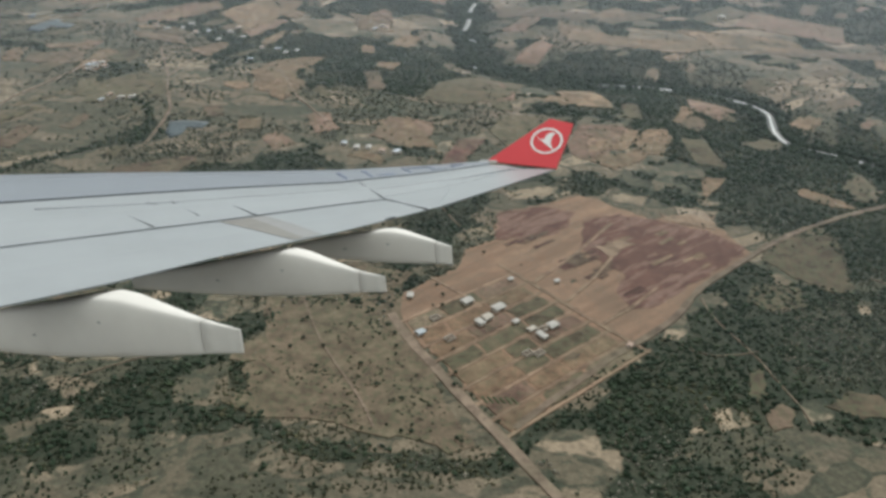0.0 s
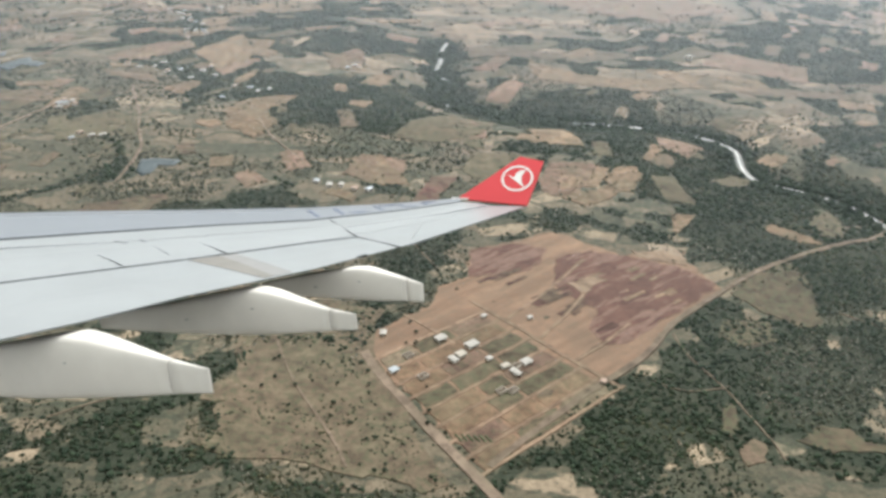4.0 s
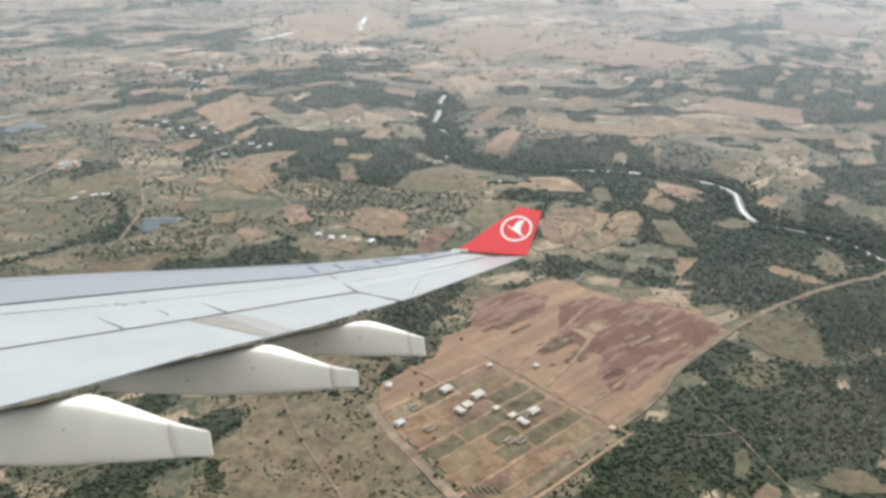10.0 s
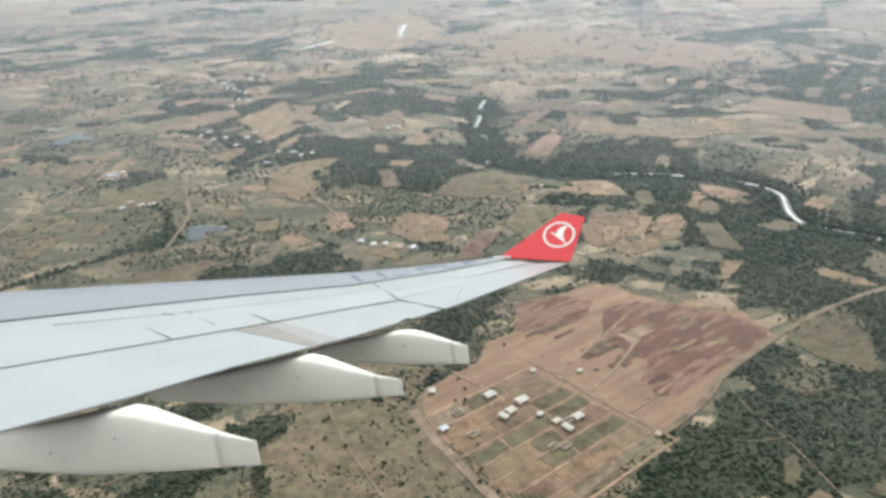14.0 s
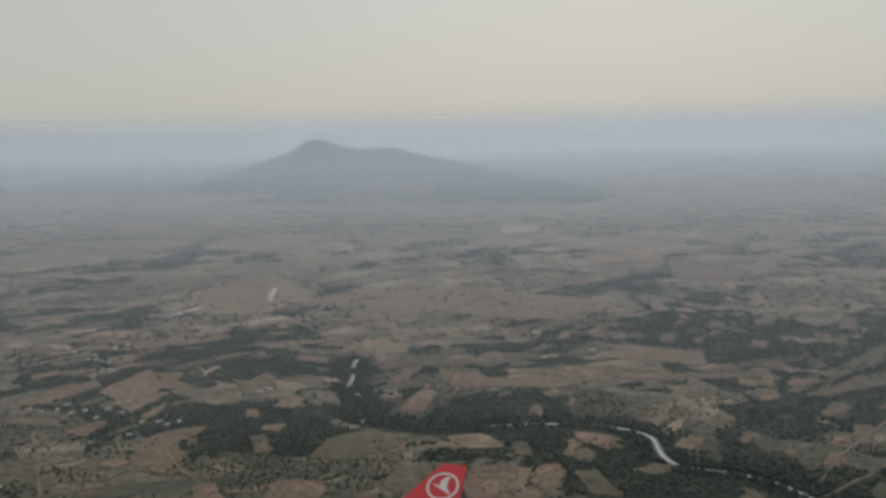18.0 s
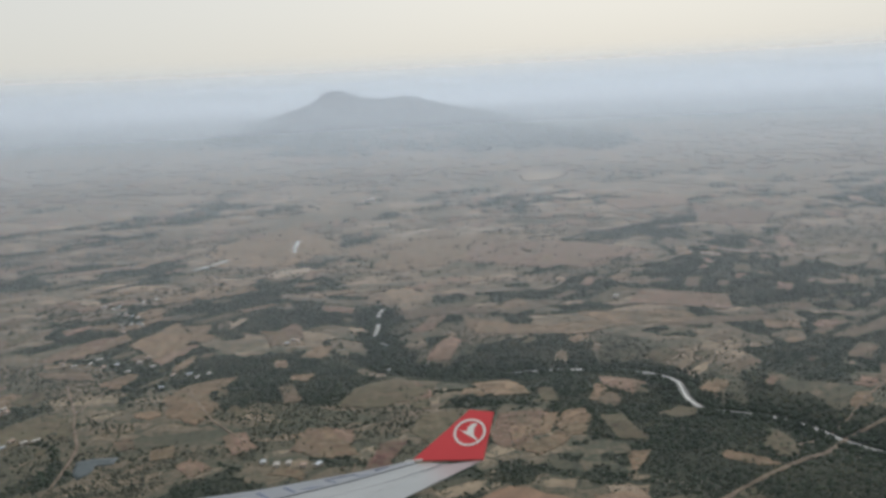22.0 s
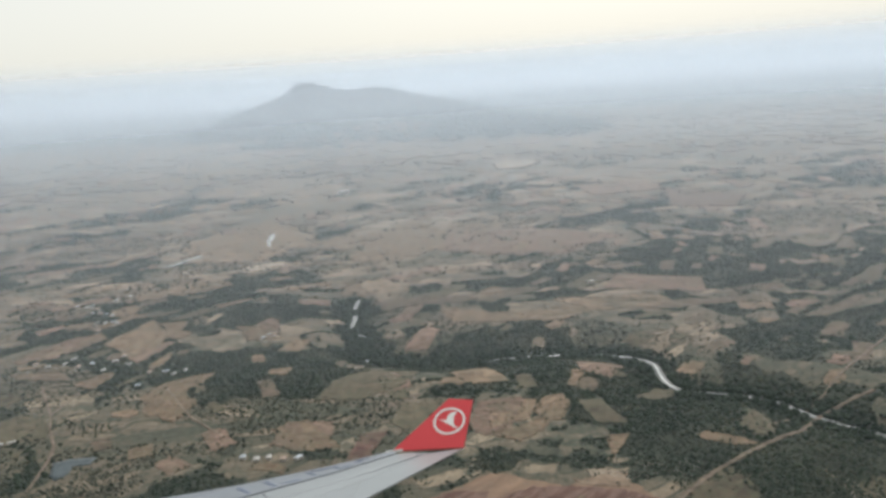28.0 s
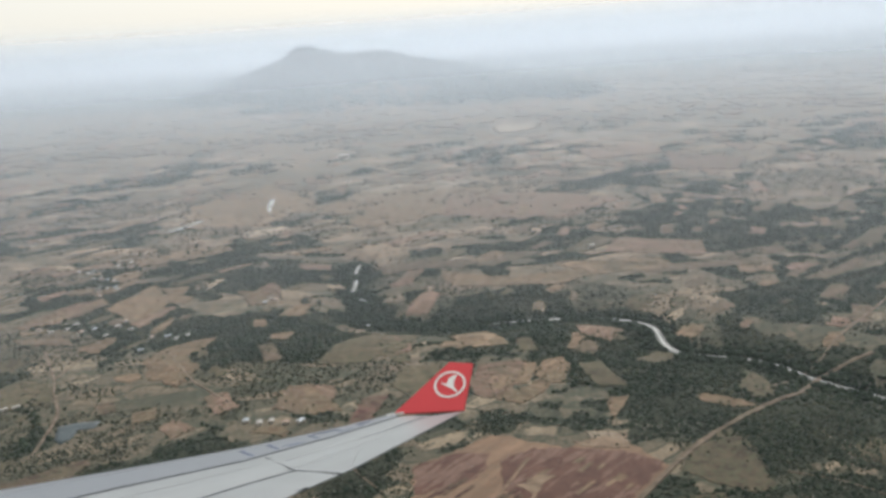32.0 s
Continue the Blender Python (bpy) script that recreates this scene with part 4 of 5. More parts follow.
def scatter(n, box):
    return rng.uniform(box[0], box[1], n), rng.uniform(box[2], box[3], n)


def clumps(x, y):
    """How much scrub grows at a place, 0 to 1."""
    return 0.55 * value_noise(x, y, 46) + 0.3 * value_noise(x + 77, y, 17) + 0.15 * value_noise(x, y + 31, 120)


# woods, nearest ones crown by crown, and thinner trees and bushes round them
def grow(n, near, far, bar, swing):
    """Random places in the seen wedge of land between two distances that are wooded enough."""
    d = np.sqrt(rng.uniform(near * near, far * far, n))
    a = np.radians(rng.uniform(-30, 46, n))
    x, y = CENTRE[0] + d * np.sin(a), CENTRE[1] + d * np.cos(a)
    keep = (wooded(x, y) + rng.uniform(-swing, swing, n) > bar) & free(x, y)
    return x[keep], y[keep]


for n, near, far, low, high, shapes in ((50000, 180, 430, 0.3, 1.05, FAR), (70000, 430, 760, 0.6, 1.5, TINY), (70000, 760, 1300, 0.9, 2.1, TINY), (40000, 1300, 2000, 1.6, 3.2, TINY)):
    x, y = grow(n, near, far, 0.6, 0.25)
    size = low + (high - low) * rng.random(len(x)) ** 1.7
    dry = value_noise(x, y, 14) + rng.uniform(-0.3, 0.3, len(x)) > 0.72
    plant("woodland", "dark green woodland of low round trees", x[~dry], y[~dry], size[~dry], shapes, LEAF, 0.8)
    plant("woodland", "dull olive trees among dark green woods", x[dry], y[dry], size[dry] * 0.8, shapes, LEAF_DRY, 0.8)

# pale leafless shrubs that show through the near woods
x, y = grow(26000, 180, 460, 0.5, 0.3)
keep = value_noise(x, y, 26) + 0.3 * value_noise(x, y, 8) + rng.uniform(-0.1, 0.1, len(x)) > 0.76
plant("bare_shrubs", "pale grey leafless shrubs among green trees", x[keep], y[keep], rng.uniform(0.2, 0.55, keep.sum()), TINY, LEAF_BARE, 1.5)

# scrub on open land, thinner between the clumps
for n, near, far, low, high, bar in ((60000, 180, 460, 0.22, 0.7, 0.5), (70000, 460, 800, 0.35, 0.9, 0.55), (50000, 800, 1300, 0.5, 1.2, 0.57)):
    x, y = grow(n, near, far, -1, 0)
    keep = clumps(x, y) + rng.uniform(-0.07, 0.07, len(x)) > bar
    x, y = x[keep], y[keep]
    dry = rng.random(len(x)) < 0.55
    plant("scrub", "scattered green bushes on dry land", x[~dry], y[~dry], rng.uniform(low, high, (~dry).sum()), TINY, LEAF)
    plant("dry_scrub", "scattered dull olive bushes on dry land", x[dry], y[dry], rng.uniform(low, high, dry.sum()) * 0.8, TINY, LEAF_DRY)

# bushes left standing in the fields
x, y = scatter(60000, (-460, 700, 420, 1200))
keep = (value_noise(x, y, 30) + 0.4 * value_noise(x, y, 9) + rng.uniform(-0.15, 0.15, len(x)) > 0.93) & (from_line(x, y, RIVER) > 6)
plant("field_bushes", "bushes left standing between small fields", x[keep], y[keep], rng.uniform(0.35, 0.85, keep.sum()), TINY, LEAF)

# low shrubs on the dry grass beside the plots
x, y = scatter(14000, (-165, -75, 190, 320))
keep = free(x, y) & (value_noise(x, y, 12) + rng.uniform(-0.3, 0.3, len(x)) > 0.55)
plant("shrubs", "small grey-green shrubs dotted over dry grass", x[keep], y[keep], 0.14 + 0.5 * rng.random(keep.sum()) ** 2, TINY, LEAF_DRY)

# far woods and tree lines
x, y = scatter(30000, (-2000, 2900, 1700, 4300))
keep = (0.5 * value_noise(x, y, 150) + 0.5 * value_noise(x, y, 40) + 0.004 * np.clip(height(x, y) - 25, 0, 60) + rng.uniform(-0.06, 0.06, len(x)) > 0.62)
keep |= np.abs(value_noise(x, y, 260) + 0.25 * value_noise(x, y, 70) - 0.62) < 0.012
hx, hy = scatter(16000, (-250, 1300, 1700, 3900))
clad = ridge(hx, hy) > 14 + 14 * value_noise(hx, hy, 60)
x, y = x[keep], y[keep]
plant("hill_woods", "dark hazy woods covering the lone hill", hx[clad], hy[clad], rng.uniform(5, 11, clad.sum()), FAR, LEAF, 0.5)
plant("far_woods", "hazy far woods and tree lines", x, y, rng.uniform(1.8, 4.2, len(x)), TINY, LEAF, 0.5)

# hedges round the fields
xs, ys = [], []
for pts in EDGES:
    for (ax, ay), (bx, by) in zip(pts, pts[1:] + pts[:1]):
        gap = 4.5 if ay < 800 else 9.0
        n = int(math.hypot(bx - ax, by - ay) / gap)
        s = rng.random(n)
        xs.append(ax + (bx - ax) * s + rng.normal(0, gap * 0.2, n))
        ys.append(ay + (by - ay) * s + rng.normal(0, gap * 0.2, n))
x, y = np.concatenate(xs), np.concatenate(ys)
plant("hedge", "broken green hedges along field edges", x, y, np.where(y < 800, 0.6, 1.2) * rng.uniform(0.5, 1.4, len(x)), TINY, LEAF)

# river banks
line = np.array(RIVER, float)
s = rng.uniform(0, len(line) - 1.001, 5000)
k = s.astype(int)
p = line[k] + (line[k + 1] - line[k]) * (s - k)[:, None] + rng.normal(0, 7, (5000, 2))
keep = free(p[:, 0], p[:, 1])
plant("bank_trees", "green trees along the river bank", p[keep, 0], p[keep, 1], rng.uniform(0.8, 1.8, keep.sum()), FAR, LEAF, 1.2)


# ---- things: houses and single trees ----
def part(name, bm, mat, parent, label=""):
    me = bpy.data.meshes.new(name)
    bm.to_mesh(me)
    bm.free()
    me.materials.append(mat)
    ob = new(name, me)
    ob.parent = parent
    return tagged(ob, label) if label else ob


def box(x0, y0, z0, x1, y1, z1, bevel=0.0):
    bm = bmesh.new()
    bmesh.ops.create_cube(bm, size=1.0, matrix=Matrix.Translation(((x0 + x1) / 2, (y0 + y1) / 2, (z0 + z1) / 2)) @ Matrix.Diagonal((x1 - x0, y1 - y0, z1 - z0, 1)))
    if bevel:
        bmesh.ops.bevel(bm, geom=bm.edges[:], offset=bevel, segments=1, affect="EDGES")
    return bm


def gable(w, d, z, rise, over):
    """A pitched roof with thickness."""
    bm = bmesh.new()
    x, y, t = w / 2 + over, d / 2 + over, 0.12
    ends = []
    for px in (-x, x):
        ends.append([bm.verts.new((px, *q)) for q in ((-y, z), (0, z + rise), (y, z), (y, z + t), (0, z + rise + t), (-y, z + t))])
    a, b = ends
    for i in range(6):
        bm.faces.new((a[i], a[(i + 1) % 6], b[(i + 1) % 6], b[i]))
    for e in (a[::-1], b):
        bm.faces.new((e[0], e[1], e[4], e[5]))
        bm.faces.new((e[1], e[2], e[3], e[4]))
    bmesh.ops.recalc_face_normals(bm, faces=bm.faces[:])
    return bm


def house(x, y, spin, w, d, tall, roof, label, wall=WHITEWASH, group="houses on the plots"):
    w, d, tall = w * 0.64, d * 0.6, tall * 0.42
    top = new("house")
    z = float(height(x, y)) + 0.2
    part("wall", box(-w / 2, -d / 2, -0.8, w / 2, d / 2, tall), wall, top)
    part("roof", gable(w, d, tall, d * 0.16, 0.35), roof, top)
    part("door", box(-0.4, -d / 2 - 0.06, 0.0, 0.4, -d / 2 + 0.02, min(1.0, tall - 0.1)), DOOR_WOOD, top)
    for px in (-w * 0.3, w * 0.3):
        for side in (-1, 1):
            q = side * d / 2
            part("window", box(px - 0.25, q - 0.04, 0.45, px + 0.25, q + 0.04, 0.75), GLASS_DARK, top)
    top.matrix_world = pose(x, y, z, 0, 0, spin)
    return tagged(top, label, "house", group)


def shell(x, y, spin, w, d, tall, label):
    """An unfinished house: walls with no roof yet."""
    top = new("unfinished_house")
    t = 0.25
    for x0, y0, x1, y1 in ((-w / 2, -d / 2, w / 2, -d / 2 + t), (-w / 2, d / 2 - t, w / 2, d / 2), (-w / 2, -d / 2 + t, -w / 2 + t, d / 2 - t), (w / 2 - t, -d / 2 + t, w / 2, d / 2 - t), (0, -d / 2 + t, t, d / 2 - t)):
        part("wall", box(x0, y0, -0.8, x1, y1, tall), BLOCK, top)
    top.matrix_world = pose(x, y, float(height(x, y)) + 0.3, 0, 0, spin)
    return tagged(top, label, "house", "unfinished houses")


house(-78, 284, 35, 6, 4.5, 2.6, TIN, "small house with white sheet roof on bare earth")
house(-49, 267, 35, 5.5, 4.5, 2.6, TIN, "small house with white sheet roof on bare earth")
house(-67, 279, 35, 7, 5, 3.0, TIN, "long pale house with white roof beside a yard")
house(-72, 273, 35, 5, 4.5, 2.8, WHITEWASH, "flat pale house in a walled yard")
house(-75, 270, 125, 5, 3.5, 2.6, TIN, "pale outbuilding beside the yard")
house(-97, 265, 35, 4.5, 3.5, 2.4, TIN_BLUE, "small house with blue-grey roof by the road")
house(-57, 265, 35, 4, 3, 2.4, WHITEWASH, "half-built pale block house")
house(-54, 261, 125, 6, 3, 2.4, TIN, "narrow pale-roofed house on bare earth")
house(-99, 289, 80, 4, 3, 2.2, TIN, "small white hut at the edge of the scrub")
house(-59, 299, 35, 2.6, 2, 2.0, TIN, "tiny white hut on graded earth")
house(-41, 297, 35, 2.4, 2, 2.0, TIN, "tiny white hut on graded earth")
house(-62, 270, 35, 3, 2.4, 2.2, TIN, "small grey-roofed store on bare earth")
house(-24, 254, 50, 3, 2.4, 2.2, TIN_RUST, "small brown-roofed hut by the road")
for x, y, s in ((-87, 261, 35), (-61, 251, 35), (-57, 251, 35), (-91, 274, 35), (-53, 265, 35)):
    shell(x, y, s, 3.6, 2.6, 0.9, "roofless unfinished block house on bare earth")
hamlet = [(-241, 841), (-247, 847), (-237, 833), (-256, 856), (-224, 862), (-224, 773), (-229, 764), (-218, 775), (-240, 820), (-233, 822), (-282, 580), (-279, 574), (-276, 576),
          (-278, 569), (-273, 570), (-284, 573), (-281, 567), (-210, 874), (-231, 812), (-227, 806), (-220, 797), (-212, 767), (-224, 751), (-242, 853), (-231, 778), (-96, 670), (-90, 667), (-100, 664), (-252, 515), (-246, 512), (-258, 517), (-262, 508)]
hamlet += [(-251, 660), (-240, 662), (-227, 649), (-218, 655), (-204, 652), (-194, 640), (-177, 613), (-168, 612), (-160, 601), (-153, 608), (-200, 664), (-184, 585), (-208, 634), (-234, 673), (-260, 675), (-123, 434), (-116, 428), (-109, 429), (-104, 421), (-99, 423)]
for k, (x, y) in enumerate(hamlet):
    house(x + seeds.uniform(-2, 2), y + seeds.uniform(-2, 2), seeds.uniform(0, 90), seeds.uniform(3.8, 6.5), seeds.uniform(3.0, 4.4), 2.6, (TIN, TIN, TIN_RUST, TIN_BLUE)[k % 4],
          "small village house with pale sheet roof among trees", group="village houses")
for k in range(46):
    x, y = bearing(*((16, 1560), (17, 1500), (18, 1620), (14, 1420), (15, 1650), (12.5, 1480), (19, 1450), (8, 1250), (22, 1330), (27, 1280))[k % 10])
    house(x + seeds.gauss(0, 28), y + seeds.gauss(0, 28), seeds.uniform(0, 90), seeds.uniform(4.5, 8), seeds.uniform(4, 6), 2.8, (TIN, TIN, TIN_RUST)[k % 3],
          "far pale-roofed house in a hazy village", group="far village houses")
house(185, 707, 20, 6, 5, 6, TIN, "lone white building on the plain")
house(91, 1540, 10, 26, 14, 12, TIN, "large white building far across the plain")
house(163, 1878, 10, 22, 14, 10, TIN, "white building far across the plain")


def tree(n, r):
    top = new("tree")
    bm = bmesh.new()
    rings = []
    for z, rad in ((-0.4, 0.2), (0.5, 0.14), (1.2, 0.1)):
        rings.append([bm.verts.new((rad * math.cos(a), rad * math.sin(a), z)) for a in np.arange(6) * math.pi / 3])
    for a, b in zip(rings, rings[1:]):
        for i in range(6):
            bm.faces.new((a[i], a[(i + 1) % 6], b[(i + 1) % 6], b[i]))
    for k in range(3):
        ang = k * 2.1 + n
        tip = Vector((0.7 * math.cos(ang), 0.7 * math.sin(ang), 1.7))
        base = [bm.verts.new((0.06 * math.cos(a), 0.06 * math.sin(a), 1.05)) for a in (0, 2.1, 4.2)]
        end = bm.verts.new(tip)
        for i in range(3):
            bm.faces.new((base[i], base[(i + 1) % 3], end))
    part("trunk", bm, BARK, top)
    v, f = crown_shape(2, 6, r)
    crown = new("crown", fast_mesh("crown", v * (1.7, 1.7, 1.5) + (0, 0, 0.8), f, LEAF))
    crown.parent = top
    return tagged(top, "lone round green tree on dry grass", "tree", "scattered trees")


models = [tree(k, rng) for k in range(4)]
spots = [(rng.uniform(-160, -85), rng.uniform(190, 310)) for _ in range(90)] + [(rng.uniform(50, 240), rng.uniform(290, 420)) for _ in range(110)] + [(rng.uniform(-105, -30), rng.uniform(215, 330)) for _ in range(5)]
for k, (x, y) in enumerate(spots):
    m = pose(x, y, float(height(x, y)) + 0.2, 0, 0, rng.uniform(0, 360)) @ Matrix.Scale(rng.uniform(0.18, 0.42), 4)
    if k < 4:
        models[k].matrix_world = m
    else:
        ob = copy_thing(models[k % 4], m)
        ob.scale = m.to_scale()


# ---- the wing of the airliner, as it hangs in the air at the start of the flight ----
WING = look((-121.000, 6.000, 192.600), (-120.7933, 7.7372, 191.6308), 2.000)
PAINT = plain_material("grey_aircraft_paint", (0.225, 0.24, 0.25), 0.3, 0.0, 0.08, 0.7)
# wing grey lightened and warmed: light bounced off the ground, put into the colour
PAINT_BOUNCE = plain_material("bounce_lit_fairing_paint", (0.53, 0.51, 0.475), 0.8, 0.0, 0.1, 0.9)
# darker greys for the shade painted between the flap sections
FLAP_SHADE, FLAP_SHADE_PALE = plain_material("flap_shade_paint", (0.165, 0.157, 0.145), 0.5, 0.0, 0.15, 2.0), plain_material("faint_flap_shade_paint", (0.20, 0.20, 0.197), 0.45, 0.0, 0.12, 2.0)
MARKING = plain_material("faded_blue_marking", (0.085, 0.105, 0.165), 0.5, 0.0, 0.15, 1.5)
SLAT = plain_material("bare_metal_slat", (0.145, 0.16, 0.182), 0.3, 0.0, 0.06, 0.5)
SEAM = plain_material("panel_seam", (0.15, 0.158, 0.17), 0.7)
WING_RED = plain_material("red_winglet_paint", (0.68, 0.085, 0.095), 0.4, 0.0, 0.05, 0.8)
WING_WHITE = plain_material("white_winglet_paint", (0.82, 0.80, 0.78), 0.4, 0.0, 0.04, 0.8)
FRONT = [(-12.27, 1.89, -22.86), (-8.82, 2.05, -23.74), (-5.92, 2.13, -24.23), (-2.92, 2.25, -24.93), (-0.40, 2.48, -25.98), (1.35, 2.69, -26.90)]
SLATS = [(-10.44, 0.95, -19.45), (-7.73, 1.26, -20.80), (-5.36, 1.51, -21.92), (-2.69, 1.74, -23.02), (-0.38, 2.14, -24.68), (1.41, 2.55, -26.39)]
HINGE = [(-8.50, -0.04, -15.83), (-6.43, 0.31, -17.31), (-4.56, 0.63, -18.66), (-2.38, 1.04, -20.37), (0.24, 1.70, -23.10), (2.32, 2.38, -25.82)]
BACK = [(-6.81, -0.90, -12.69), (-5.22, -0.48, -14.42), (-4.04, -0.11, -15.90), (-2.09, 0.38, -17.89), (-0.12, 1.00, -20.40), (3.32, 2.39, -25.93)]
UP = Vector((0.019, 0.967, 0.255)).normalized()
wing = new("airliner_wing")


def slab(rows, thick):
    """A skin through rows of points, with its own thickness under each row."""
    bm = bmesh.new()
    top = [[bm.verts.new(p) for p in row] for row in rows]
    low = [[bm.verts.new(Vector(p) - UP * t * (1 - 0.55 * i / (len(row) - 1))) for i, p in enumerate(row)] for row, t in zip(rows, thick)]
    n = len(rows[0])
    for r in range(len(rows) - 1):
        for i in range(n - 1):
            bm.faces.new((top[r][i], top[r][i + 1], top[r + 1][i + 1], top[r + 1][i]))
            bm.faces.new((low[r][i], low[r + 1][i], low[r + 1][i + 1], low[r][i + 1]))
    for r in (0, len(rows) - 1):
        for i in range(n - 1):
            bm.faces.new((top[r][i], low[r][i], low[r][i + 1], top[r][i + 1]))
    for i in (0, n - 1):
        for r in range(len(rows) - 1):
            bm.faces.new((top[r][i], top[r + 1][i], low[r + 1][i], low[r][i]))
    bmesh.ops.recalc_face_normals(bm, faces=bm.faces[:])
    for q in bm.faces:
        q.smooth = False
    return bm


def between(a, b, k, lift=0.0):
    return [tuple(Vector(p).lerp(Vector(q), k) + UP * lift) for p, q in zip(a, b)]


nose = [tuple(Vector(p) - UP * 0.12 + (Vector(p) - Vector(q)) * 0.02) for p, q in zip(FRONT, SLATS)]
part("slat", slab([nose, FRONT, between(FRONT, SLATS, 0.3, 0.05), between(FRONT, SLATS, 0.97, 0.02)], [0.05, 0.3, 0.5, 0.6]), SLAT, wing, "smooth pale leading-edge slat")
part("wing_skin", slab([SLATS, between(SLATS, HINGE, 0.5, 0.03), between(SLATS, HINGE, 0.992)], [0.6, 0.65, 0.5]), PAINT, wing)
part("flap", slab([[p for p in HINGE[:5]], between(HINGE[:5], BACK[:5], 0.5, 0.02), BACK[:5]], [0.45, 0.25, 0.03]), PAINT, wing, "pale grey trailing-edge flap")
part("aileron", slab([[(0.242, 1.70, -23.09), (2.32, 2.375, -25.80)], [(-0.117, 0.998, -20.39), (3.32, 2.385, -25.93)]], [0.25, 0.03]), PAINT, wing, "pale aileron near the wing tip")


def seam(a, b, wide=0.006):
    a, b = Vector(a) + UP * 0.012, Vector(b) + UP * 0.012
    side = (b - a).cross(UP).normalized() * wide
    bm = bmesh.new()
    q = [a - side, a + side, b + side, b - side]
    hi, lo = [bm.verts.new(p + UP * 0.012) for p in q], [bm.verts.new(p - UP * 0.03) for p in q]
    bm.faces.new(hi)
    bm.faces.new(lo[::-1])
    for i in range(4):
        bm.faces.new((hi[i], lo[i], lo[(i + 1) % 4], hi[(i + 1) % 4]))
    bmesh.ops.recalc_face_normals(bm, faces=bm.faces[:])
    return bm


CORNER, ELBOW = (-1.34, 1.20, -21.05), (-1.66, 1.51, -22.21)
for a, b in ([(HINGE[i], HINGE[i + 1]) for i in range(3)] + [(SLATS[i], SLATS[i + 1]) for i in range(5)] + [(HINGE[3], CORNER), (ELBOW, (0.66, 1.97, -24.15)), ((0.66, 1.97, -24.15), (2.10, 2.36, -25.72))]):
    part("seam", seam(a, b), SEAM, wing, "thin grey panel seam")
for a, b in (((-6.66, 0.71, -18.80), (-5.80, 0.45, -17.88)), ((-4.88, 1.04, -20.18), (-3.93, 0.72, -19.03)), ((-2.17, 1.75, -23.07), CORNER), ((-8.83, 0.85, -19.16), (-6.59, 1.02, -19.97)),
             ((-6.59, 1.02, -19.97), (-4.25, 1.28, -21.13)), ((-4.25, 1.28, -21.13), (-1.95, 1.55, -22.34)), ((-6.20, 1.08, -20.22), (-5.20, 0.72, -18.95))):
    part("seam", seam(a, b, 0.0035), SEAM, wing, "hairline panel seam")

GAP = plain_material("dark_gap", (0.06, 0.065, 0.07), 0.8)
for a, b, wide in ((CORNER, (-0.31, 0.92, -20.08), 0.012), ((-1.22, 0.66, -19.05), (-1.02, 0.72, -19.25), 0.014), ((-6.71, 1.05, -20.08), (-6.39, 0.99, -19.87), 0.018), ((-6.20, 1.08, -20.22), (-6.00, 1.03, -20.06), 0.014)):
    part("gap", seam(a, b, wide), GAP, wing, "dark gap between wing panels")


def decal(points, mat, name, label, rise=0.016):
    """A painted marking or painted shade: a skin a few millimetres proud of the wing."""
    bm = bmesh.new()
    low, hi = [[bm.verts.new(Vector(p) + UP * h) for p in points] for h in (-0.02, rise)]
    bm.faces.new(hi)
    bm.faces.new(low[::-1])
    for i in range(len(points)):
        j = (i + 1) % len(points)
        bm.faces.new((hi[i], low[i], low[j], hi[j]))
    bmesh.ops.recalc_face_normals(bm, faces=bm.faces[:])
    part(name, bm, mat, wing, label)


def on_flap(span, chord):
    i = int(span)
    a, b = (Vector(line[i]).lerp(Vector(line[i + 1]), span - i) for line in (HINGE, BACK))
    return a.lerp(b, chord) + UP * 0.04 * (0.5 - abs(chord - 0.5))


# soft shadow at the flap gap, painted as two grey wedges
for mat, tone, corners in ((FLAP_SHADE, "grey-brown", ((1.94, 0.03), (2.20, 0.03), (2.68, 0.97), (2.60, 0.97))), (FLAP_SHADE_PALE, "faint grey", ((2.20, 0.03), (2.33, 0.03), (2.85, 0.97), (2.68, 0.97)))):
    for k in (0.0, 0.5):
        ends = [tuple(p + (q - p) * f for p, q in zip(corners[i], corners[j])) for i, j, f in ((0, 3, k), (1, 2, k), (1, 2, k + 0.5), (0, 3, k + 0.5))]
        decal([on_flap(*e) for e in ends], mat, "stain", tone + " painted shade wedge between flap sections", 0.008)


def on_slat(span, chord):
    i = min(int(span), len(FRONT) - 2)
    a, b = (Vector(line[i]).lerp(Vector(line[i + 1]), span - i) for line in (FRONT, SLATS))
    return a.lerp(b, chord) + UP * (0.05 * min(chord / 0.3, (1 - chord) / 0.7))


for span, wide, top, foot in ((2.97, 0.035, 0.40, 0.85), (3.24, 0.035, 0.38, 0.85), (3.40, 0.16, 0.74, 0.84), (3.68, 0.03, 0.38, 0.80), (3.74, 0.17, 0.38, 0.46), (3.98, 0.03, 0.40, 0.80), (4.04, 0.17, 0.72, 0.80), (4.32, 0.03, 0.42, 0.76), (4.36, 0.12, 0.42, 0.50)):
    decal([on_slat(span, top), on_slat(span + wide, top), on_slat(span + wide + 0.10, foot), on_slat(span + 0.10, foot)], MARKING, "marking_bar", "faded blue bar of a painted marking")


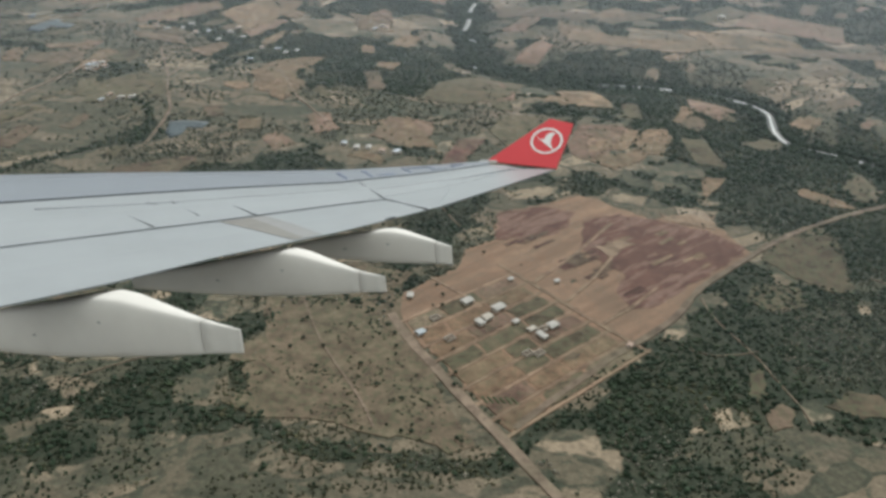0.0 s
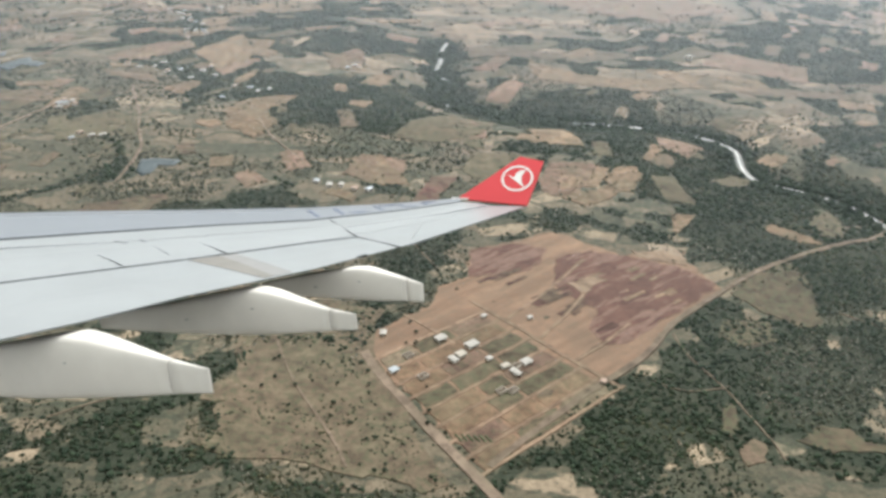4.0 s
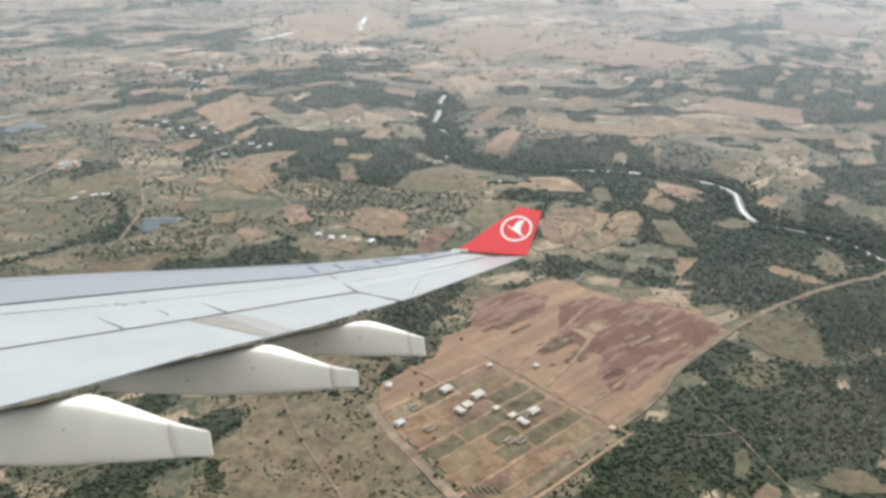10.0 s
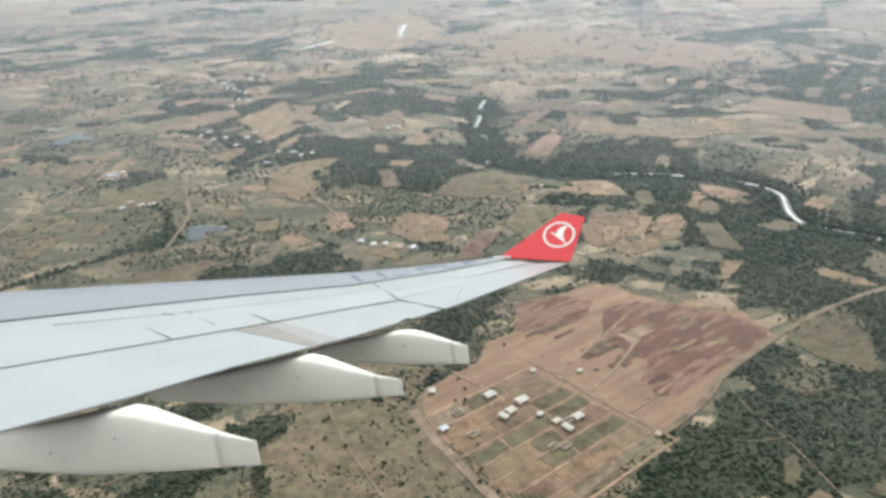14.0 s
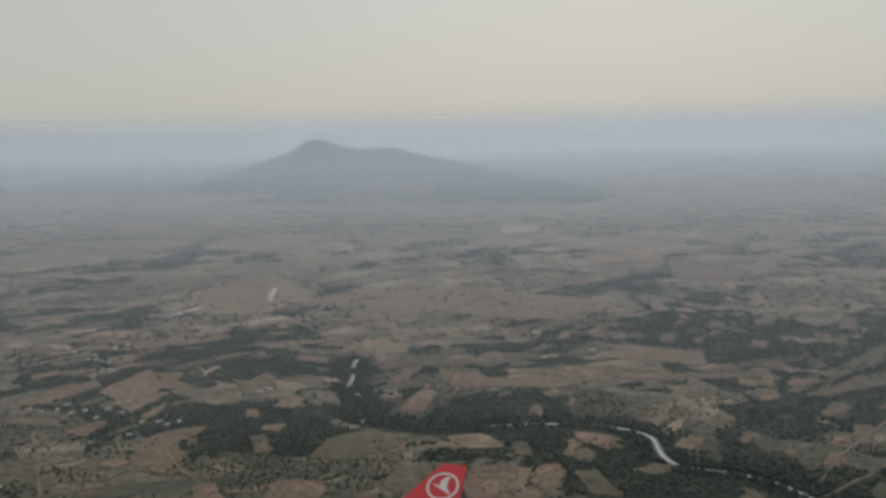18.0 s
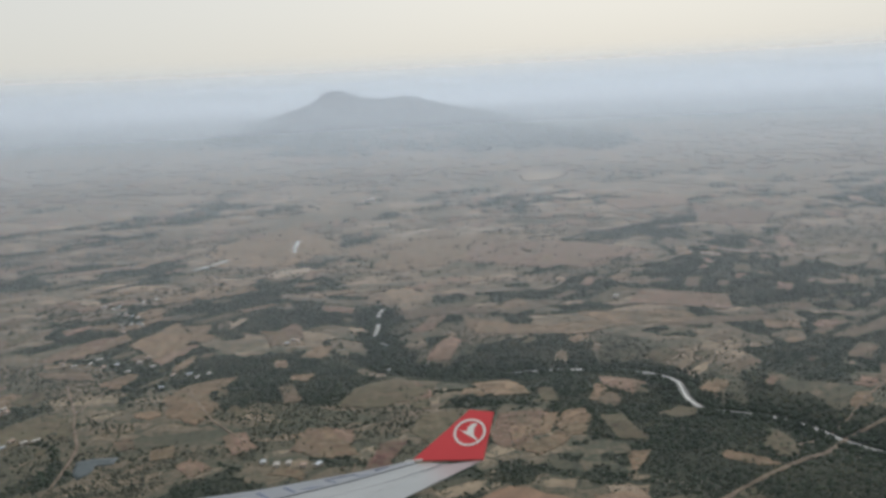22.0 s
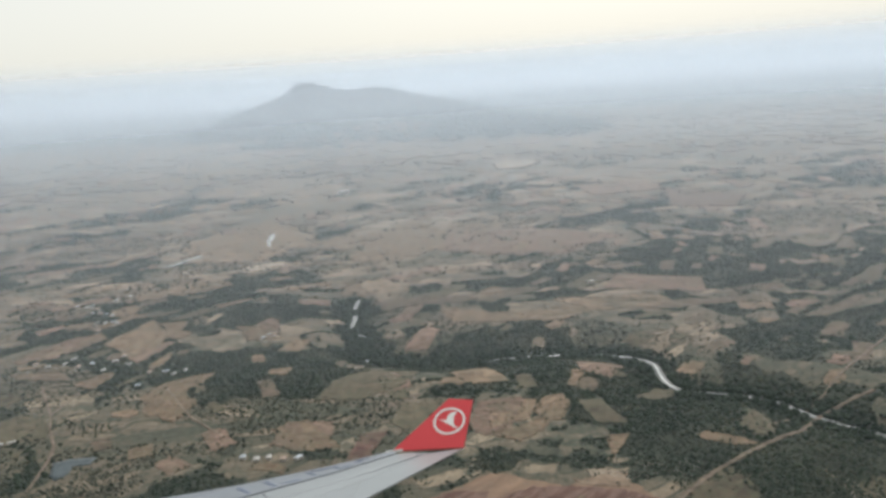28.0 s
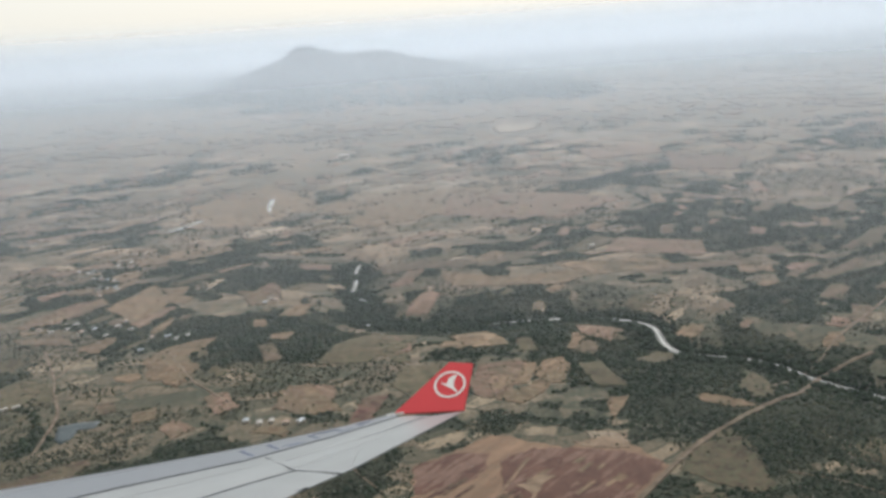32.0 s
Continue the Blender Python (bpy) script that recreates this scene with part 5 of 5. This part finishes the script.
def loft(rings):
    bm = bmesh.new()
    rings = [[bm.verts.new(p) for p in ring] for ring in rings]
    n = len(rings[0])
    for p, q in zip(rings, rings[1:]):
        for k in range(n):
            bm.faces.new((p[k], p[(k + 1) % n], q[(k + 1) % n], q[k]))
    bm.faces.new(rings[0][::-1])
    bm.faces.new(rings[-1])
    bmesh.ops.recalc_face_normals(bm, faces=bm.faces[:])
    for q in bm.faces:
        q.smooth = len(q.verts) == 4
    return bm


def fairing(sections):
    """A pod under the wing: flat-topped with rounded shoulders, its blunt tail cone a piece of its own."""
    c = [Vector(q[:3]) for q in sections]
    side = (c[-1] - c[0]).cross(UP).normalized()
    top = side.cross(c[-1] - c[0]).normalized()
    top = top if top.dot(UP) > 0 else -top

    def ring(mid, r, share=1.0, lean=0.56):
        pts = []
        for k in range(28):
            a = k * 2 * math.pi / 28
            u, v = (math.copysign(abs(w) ** 0.45, w) for w in (math.cos(a), math.sin(a)))
            pts.append(mid + top * (r * 0.87 * v * share) + side * (r * lean * u * share * (1.0 if v > 0 else 1 + 0.25 * v)))
        return pts

    rows = []
    for i in range(len(c) - 1):
        for k in range(3):
            rows.append((c[i].lerp(c[i + 1], k / 3), sections[i][3] + (sections[i + 1][3] - sections[i][3]) * k / 3))
    rows.append((c[-1], sections[-1][3]))
    soft = [rows[0]] + [((a[0] + 2 * b[0] + d[0]) / 4, (a[1] + 2 * b[1] + d[1]) / 4) for a, b, d in zip(rows, rows[1:], rows[2:])] + [rows[-1]]
    cut = len(soft) - 3
    slim = lambda i: 0.6 - 0.5 * max(0.0, (i / (len(soft) - 1) - 0.5) / 0.5) ** 1.3     # narrow towards the tail
    body = part("flap_fairing", loft([ring(m, r, 1.0, slim(i)) for i, (m, r) in enumerate(soft[:cut])]), PAINT_BOUNCE, wing, "pale pod-shaped flap track fairing")
    first = soft[cut - 1]
    part("tail_cone", loft([ring(first[0].lerp(soft[cut][0], 0.03), first[1], 0.99, slim(cut - 1))] + [ring(m, r, 0.99, slim(cut + i)) for i, (m, r) in enumerate(soft[cut:])]), PAINT_BOUNCE, body, "blunt tail cone behind a fine joint")
    for share, at in ((0.35, 5), (0.6, 9)):
        m, r = soft[at]
        spot = m - side * r * 0.56 * math.copysign(1, side.z) * -1 + top * r * (share - 0.4)
        part("latch", box(-0.05, -0.012, -0.02, 0.05, 0.012, 0.02), SEAM, body, "small dark latch").location = spot


for sections in ([(-8.47, -1.45, -15.77, 0.311), (-7.33, -1.37, -15.28, 0.452), (-6.25, -1.28, -14.79, 0.560), (-5.22, -1.16, -14.30, 0.623), (-4.25, -1.25, -13.81, 0.444), (-3.59, -1.30, -13.46, 0.308), (-2.96, -1.33, -13.11, 0.215)],
                 [(-6.45, -0.66, -18.65, 0.178), (-5.11, -0.59, -18.10, 0.311), (-3.96, -0.49, -17.60, 0.454), (-2.87, -0.39, -17.11, 0.550), (-1.95, -0.52, -16.67, 0.339), (-1.51, -0.57, -16.45, 0.230), (-1.03, -0.60, -16.21, 0.175)],
                 [(-3.31, 0.04, -19.70, 0.100), (-2.51, 0.06, -19.37, 0.259), (-1.74, 0.10, -19.04, 0.351), (-1.00, 0.12, -18.71, 0.423), (-0.46, 0.03, -18.47, 0.335), (-0.10, -0.03, -18.30, 0.268), (0.20, -0.09, -18.16, 0.225)]):
    fairing(sections)


def plate(points, thick):
    bm = bmesh.new()
    p = [Vector(q) for q in points]
    nrm = (p[1] - p[0]).cross(p[-1] - p[0]).normalized() * thick
    a, b = [bm.verts.new(q + nrm) for q in p], [bm.verts.new(q - nrm) for q in p]
    bm.faces.new(a)
    bm.faces.new(b[::-1])
    for i in range(len(p)):
        bm.faces.new((a[i], b[i], b[(i + 1) % len(p)], a[(i + 1) % len(p)]))
    bmesh.ops.recalc_face_normals(bm, faces=bm.faces[:])
    return bm


ROOT_A, ROOT_B, TIP_B, TIP_A = Vector((1.35, 2.69, -26.90)), Vector((3.32, 2.39, -25.93)), Vector((3.86, 3.73, -26.20)), Vector((3.42, 3.75, -27.0))
out = (ROOT_B - ROOT_A).cross(TIP_B - ROOT_A).normalized()
TIP_A = TIP_A - out * (TIP_A - ROOT_A).dot(out)
winglet = part("winglet", plate([ROOT_A, ROOT_B, TIP_B, TIP_A, ROOT_A.lerp(TIP_A, 0.62)], 0.04), WING_RED, wing, "upturned red winglet")
face = out.copy()
if face.z < 0:
    face = -face
mid = Vector((3.22, 3.13, -26.6))
mid = mid - face * (mid - ROOT_A).dot(face) + face * 0.06
along = (ROOT_B - ROOT_A).normalized()
across = face.cross(along)
bm = bmesh.new()
rim = []
for k in range(40):
    a = k * 2 * math.pi / 40
    d = along * math.cos(a) + across * (0.84 * math.sin(a))
    rim.append([bm.verts.new(mid + d * r + face * h) for r, h in ((0.50, 0), (0.43, 0), (0.43, 0.01), (0.50, 0.01))])
for p, q in zip(rim, rim[1:] + rim[:1]):
    for i in range(4):
        bm.faces.new((p[i], p[(i + 1) % 4], q[(i + 1) % 4], q[i]))
bmesh.ops.recalc_face_normals(bm, faces=bm.faces[:])
part("emblem_ring", bm, WING_WHITE, winglet, "white painted ring")
shape = [(-0.33, 0.08), (-0.10, 0.02), (-0.06, 0.17), (0.05, 0.27), (0.22, 0.29), (0.13, 0.13), (0.13, -0.06), (0.30, -0.29), (0.02, -0.12)]
part("emblem", plate([mid + along * u + across * w for u, w in shape], 0.008), WING_WHITE, winglet, "white painted wedge shape")
part("tip_fence", plate([ROOT_A + Vector((-0.2, -0.03, 0.02)), ROOT_A.lerp(ROOT_B, 0.15), ROOT_A.lerp(ROOT_B, 0.15) + UP * 0.06, ROOT_A + Vector((-0.2, 0.04, 0.02))], 0.05), WING_WHITE, wing, "white root of the winglet")
wing.matrix_world = WING
tagged(wing, "pale grey airliner wing with a red upturned winglet", "aircraft wing")
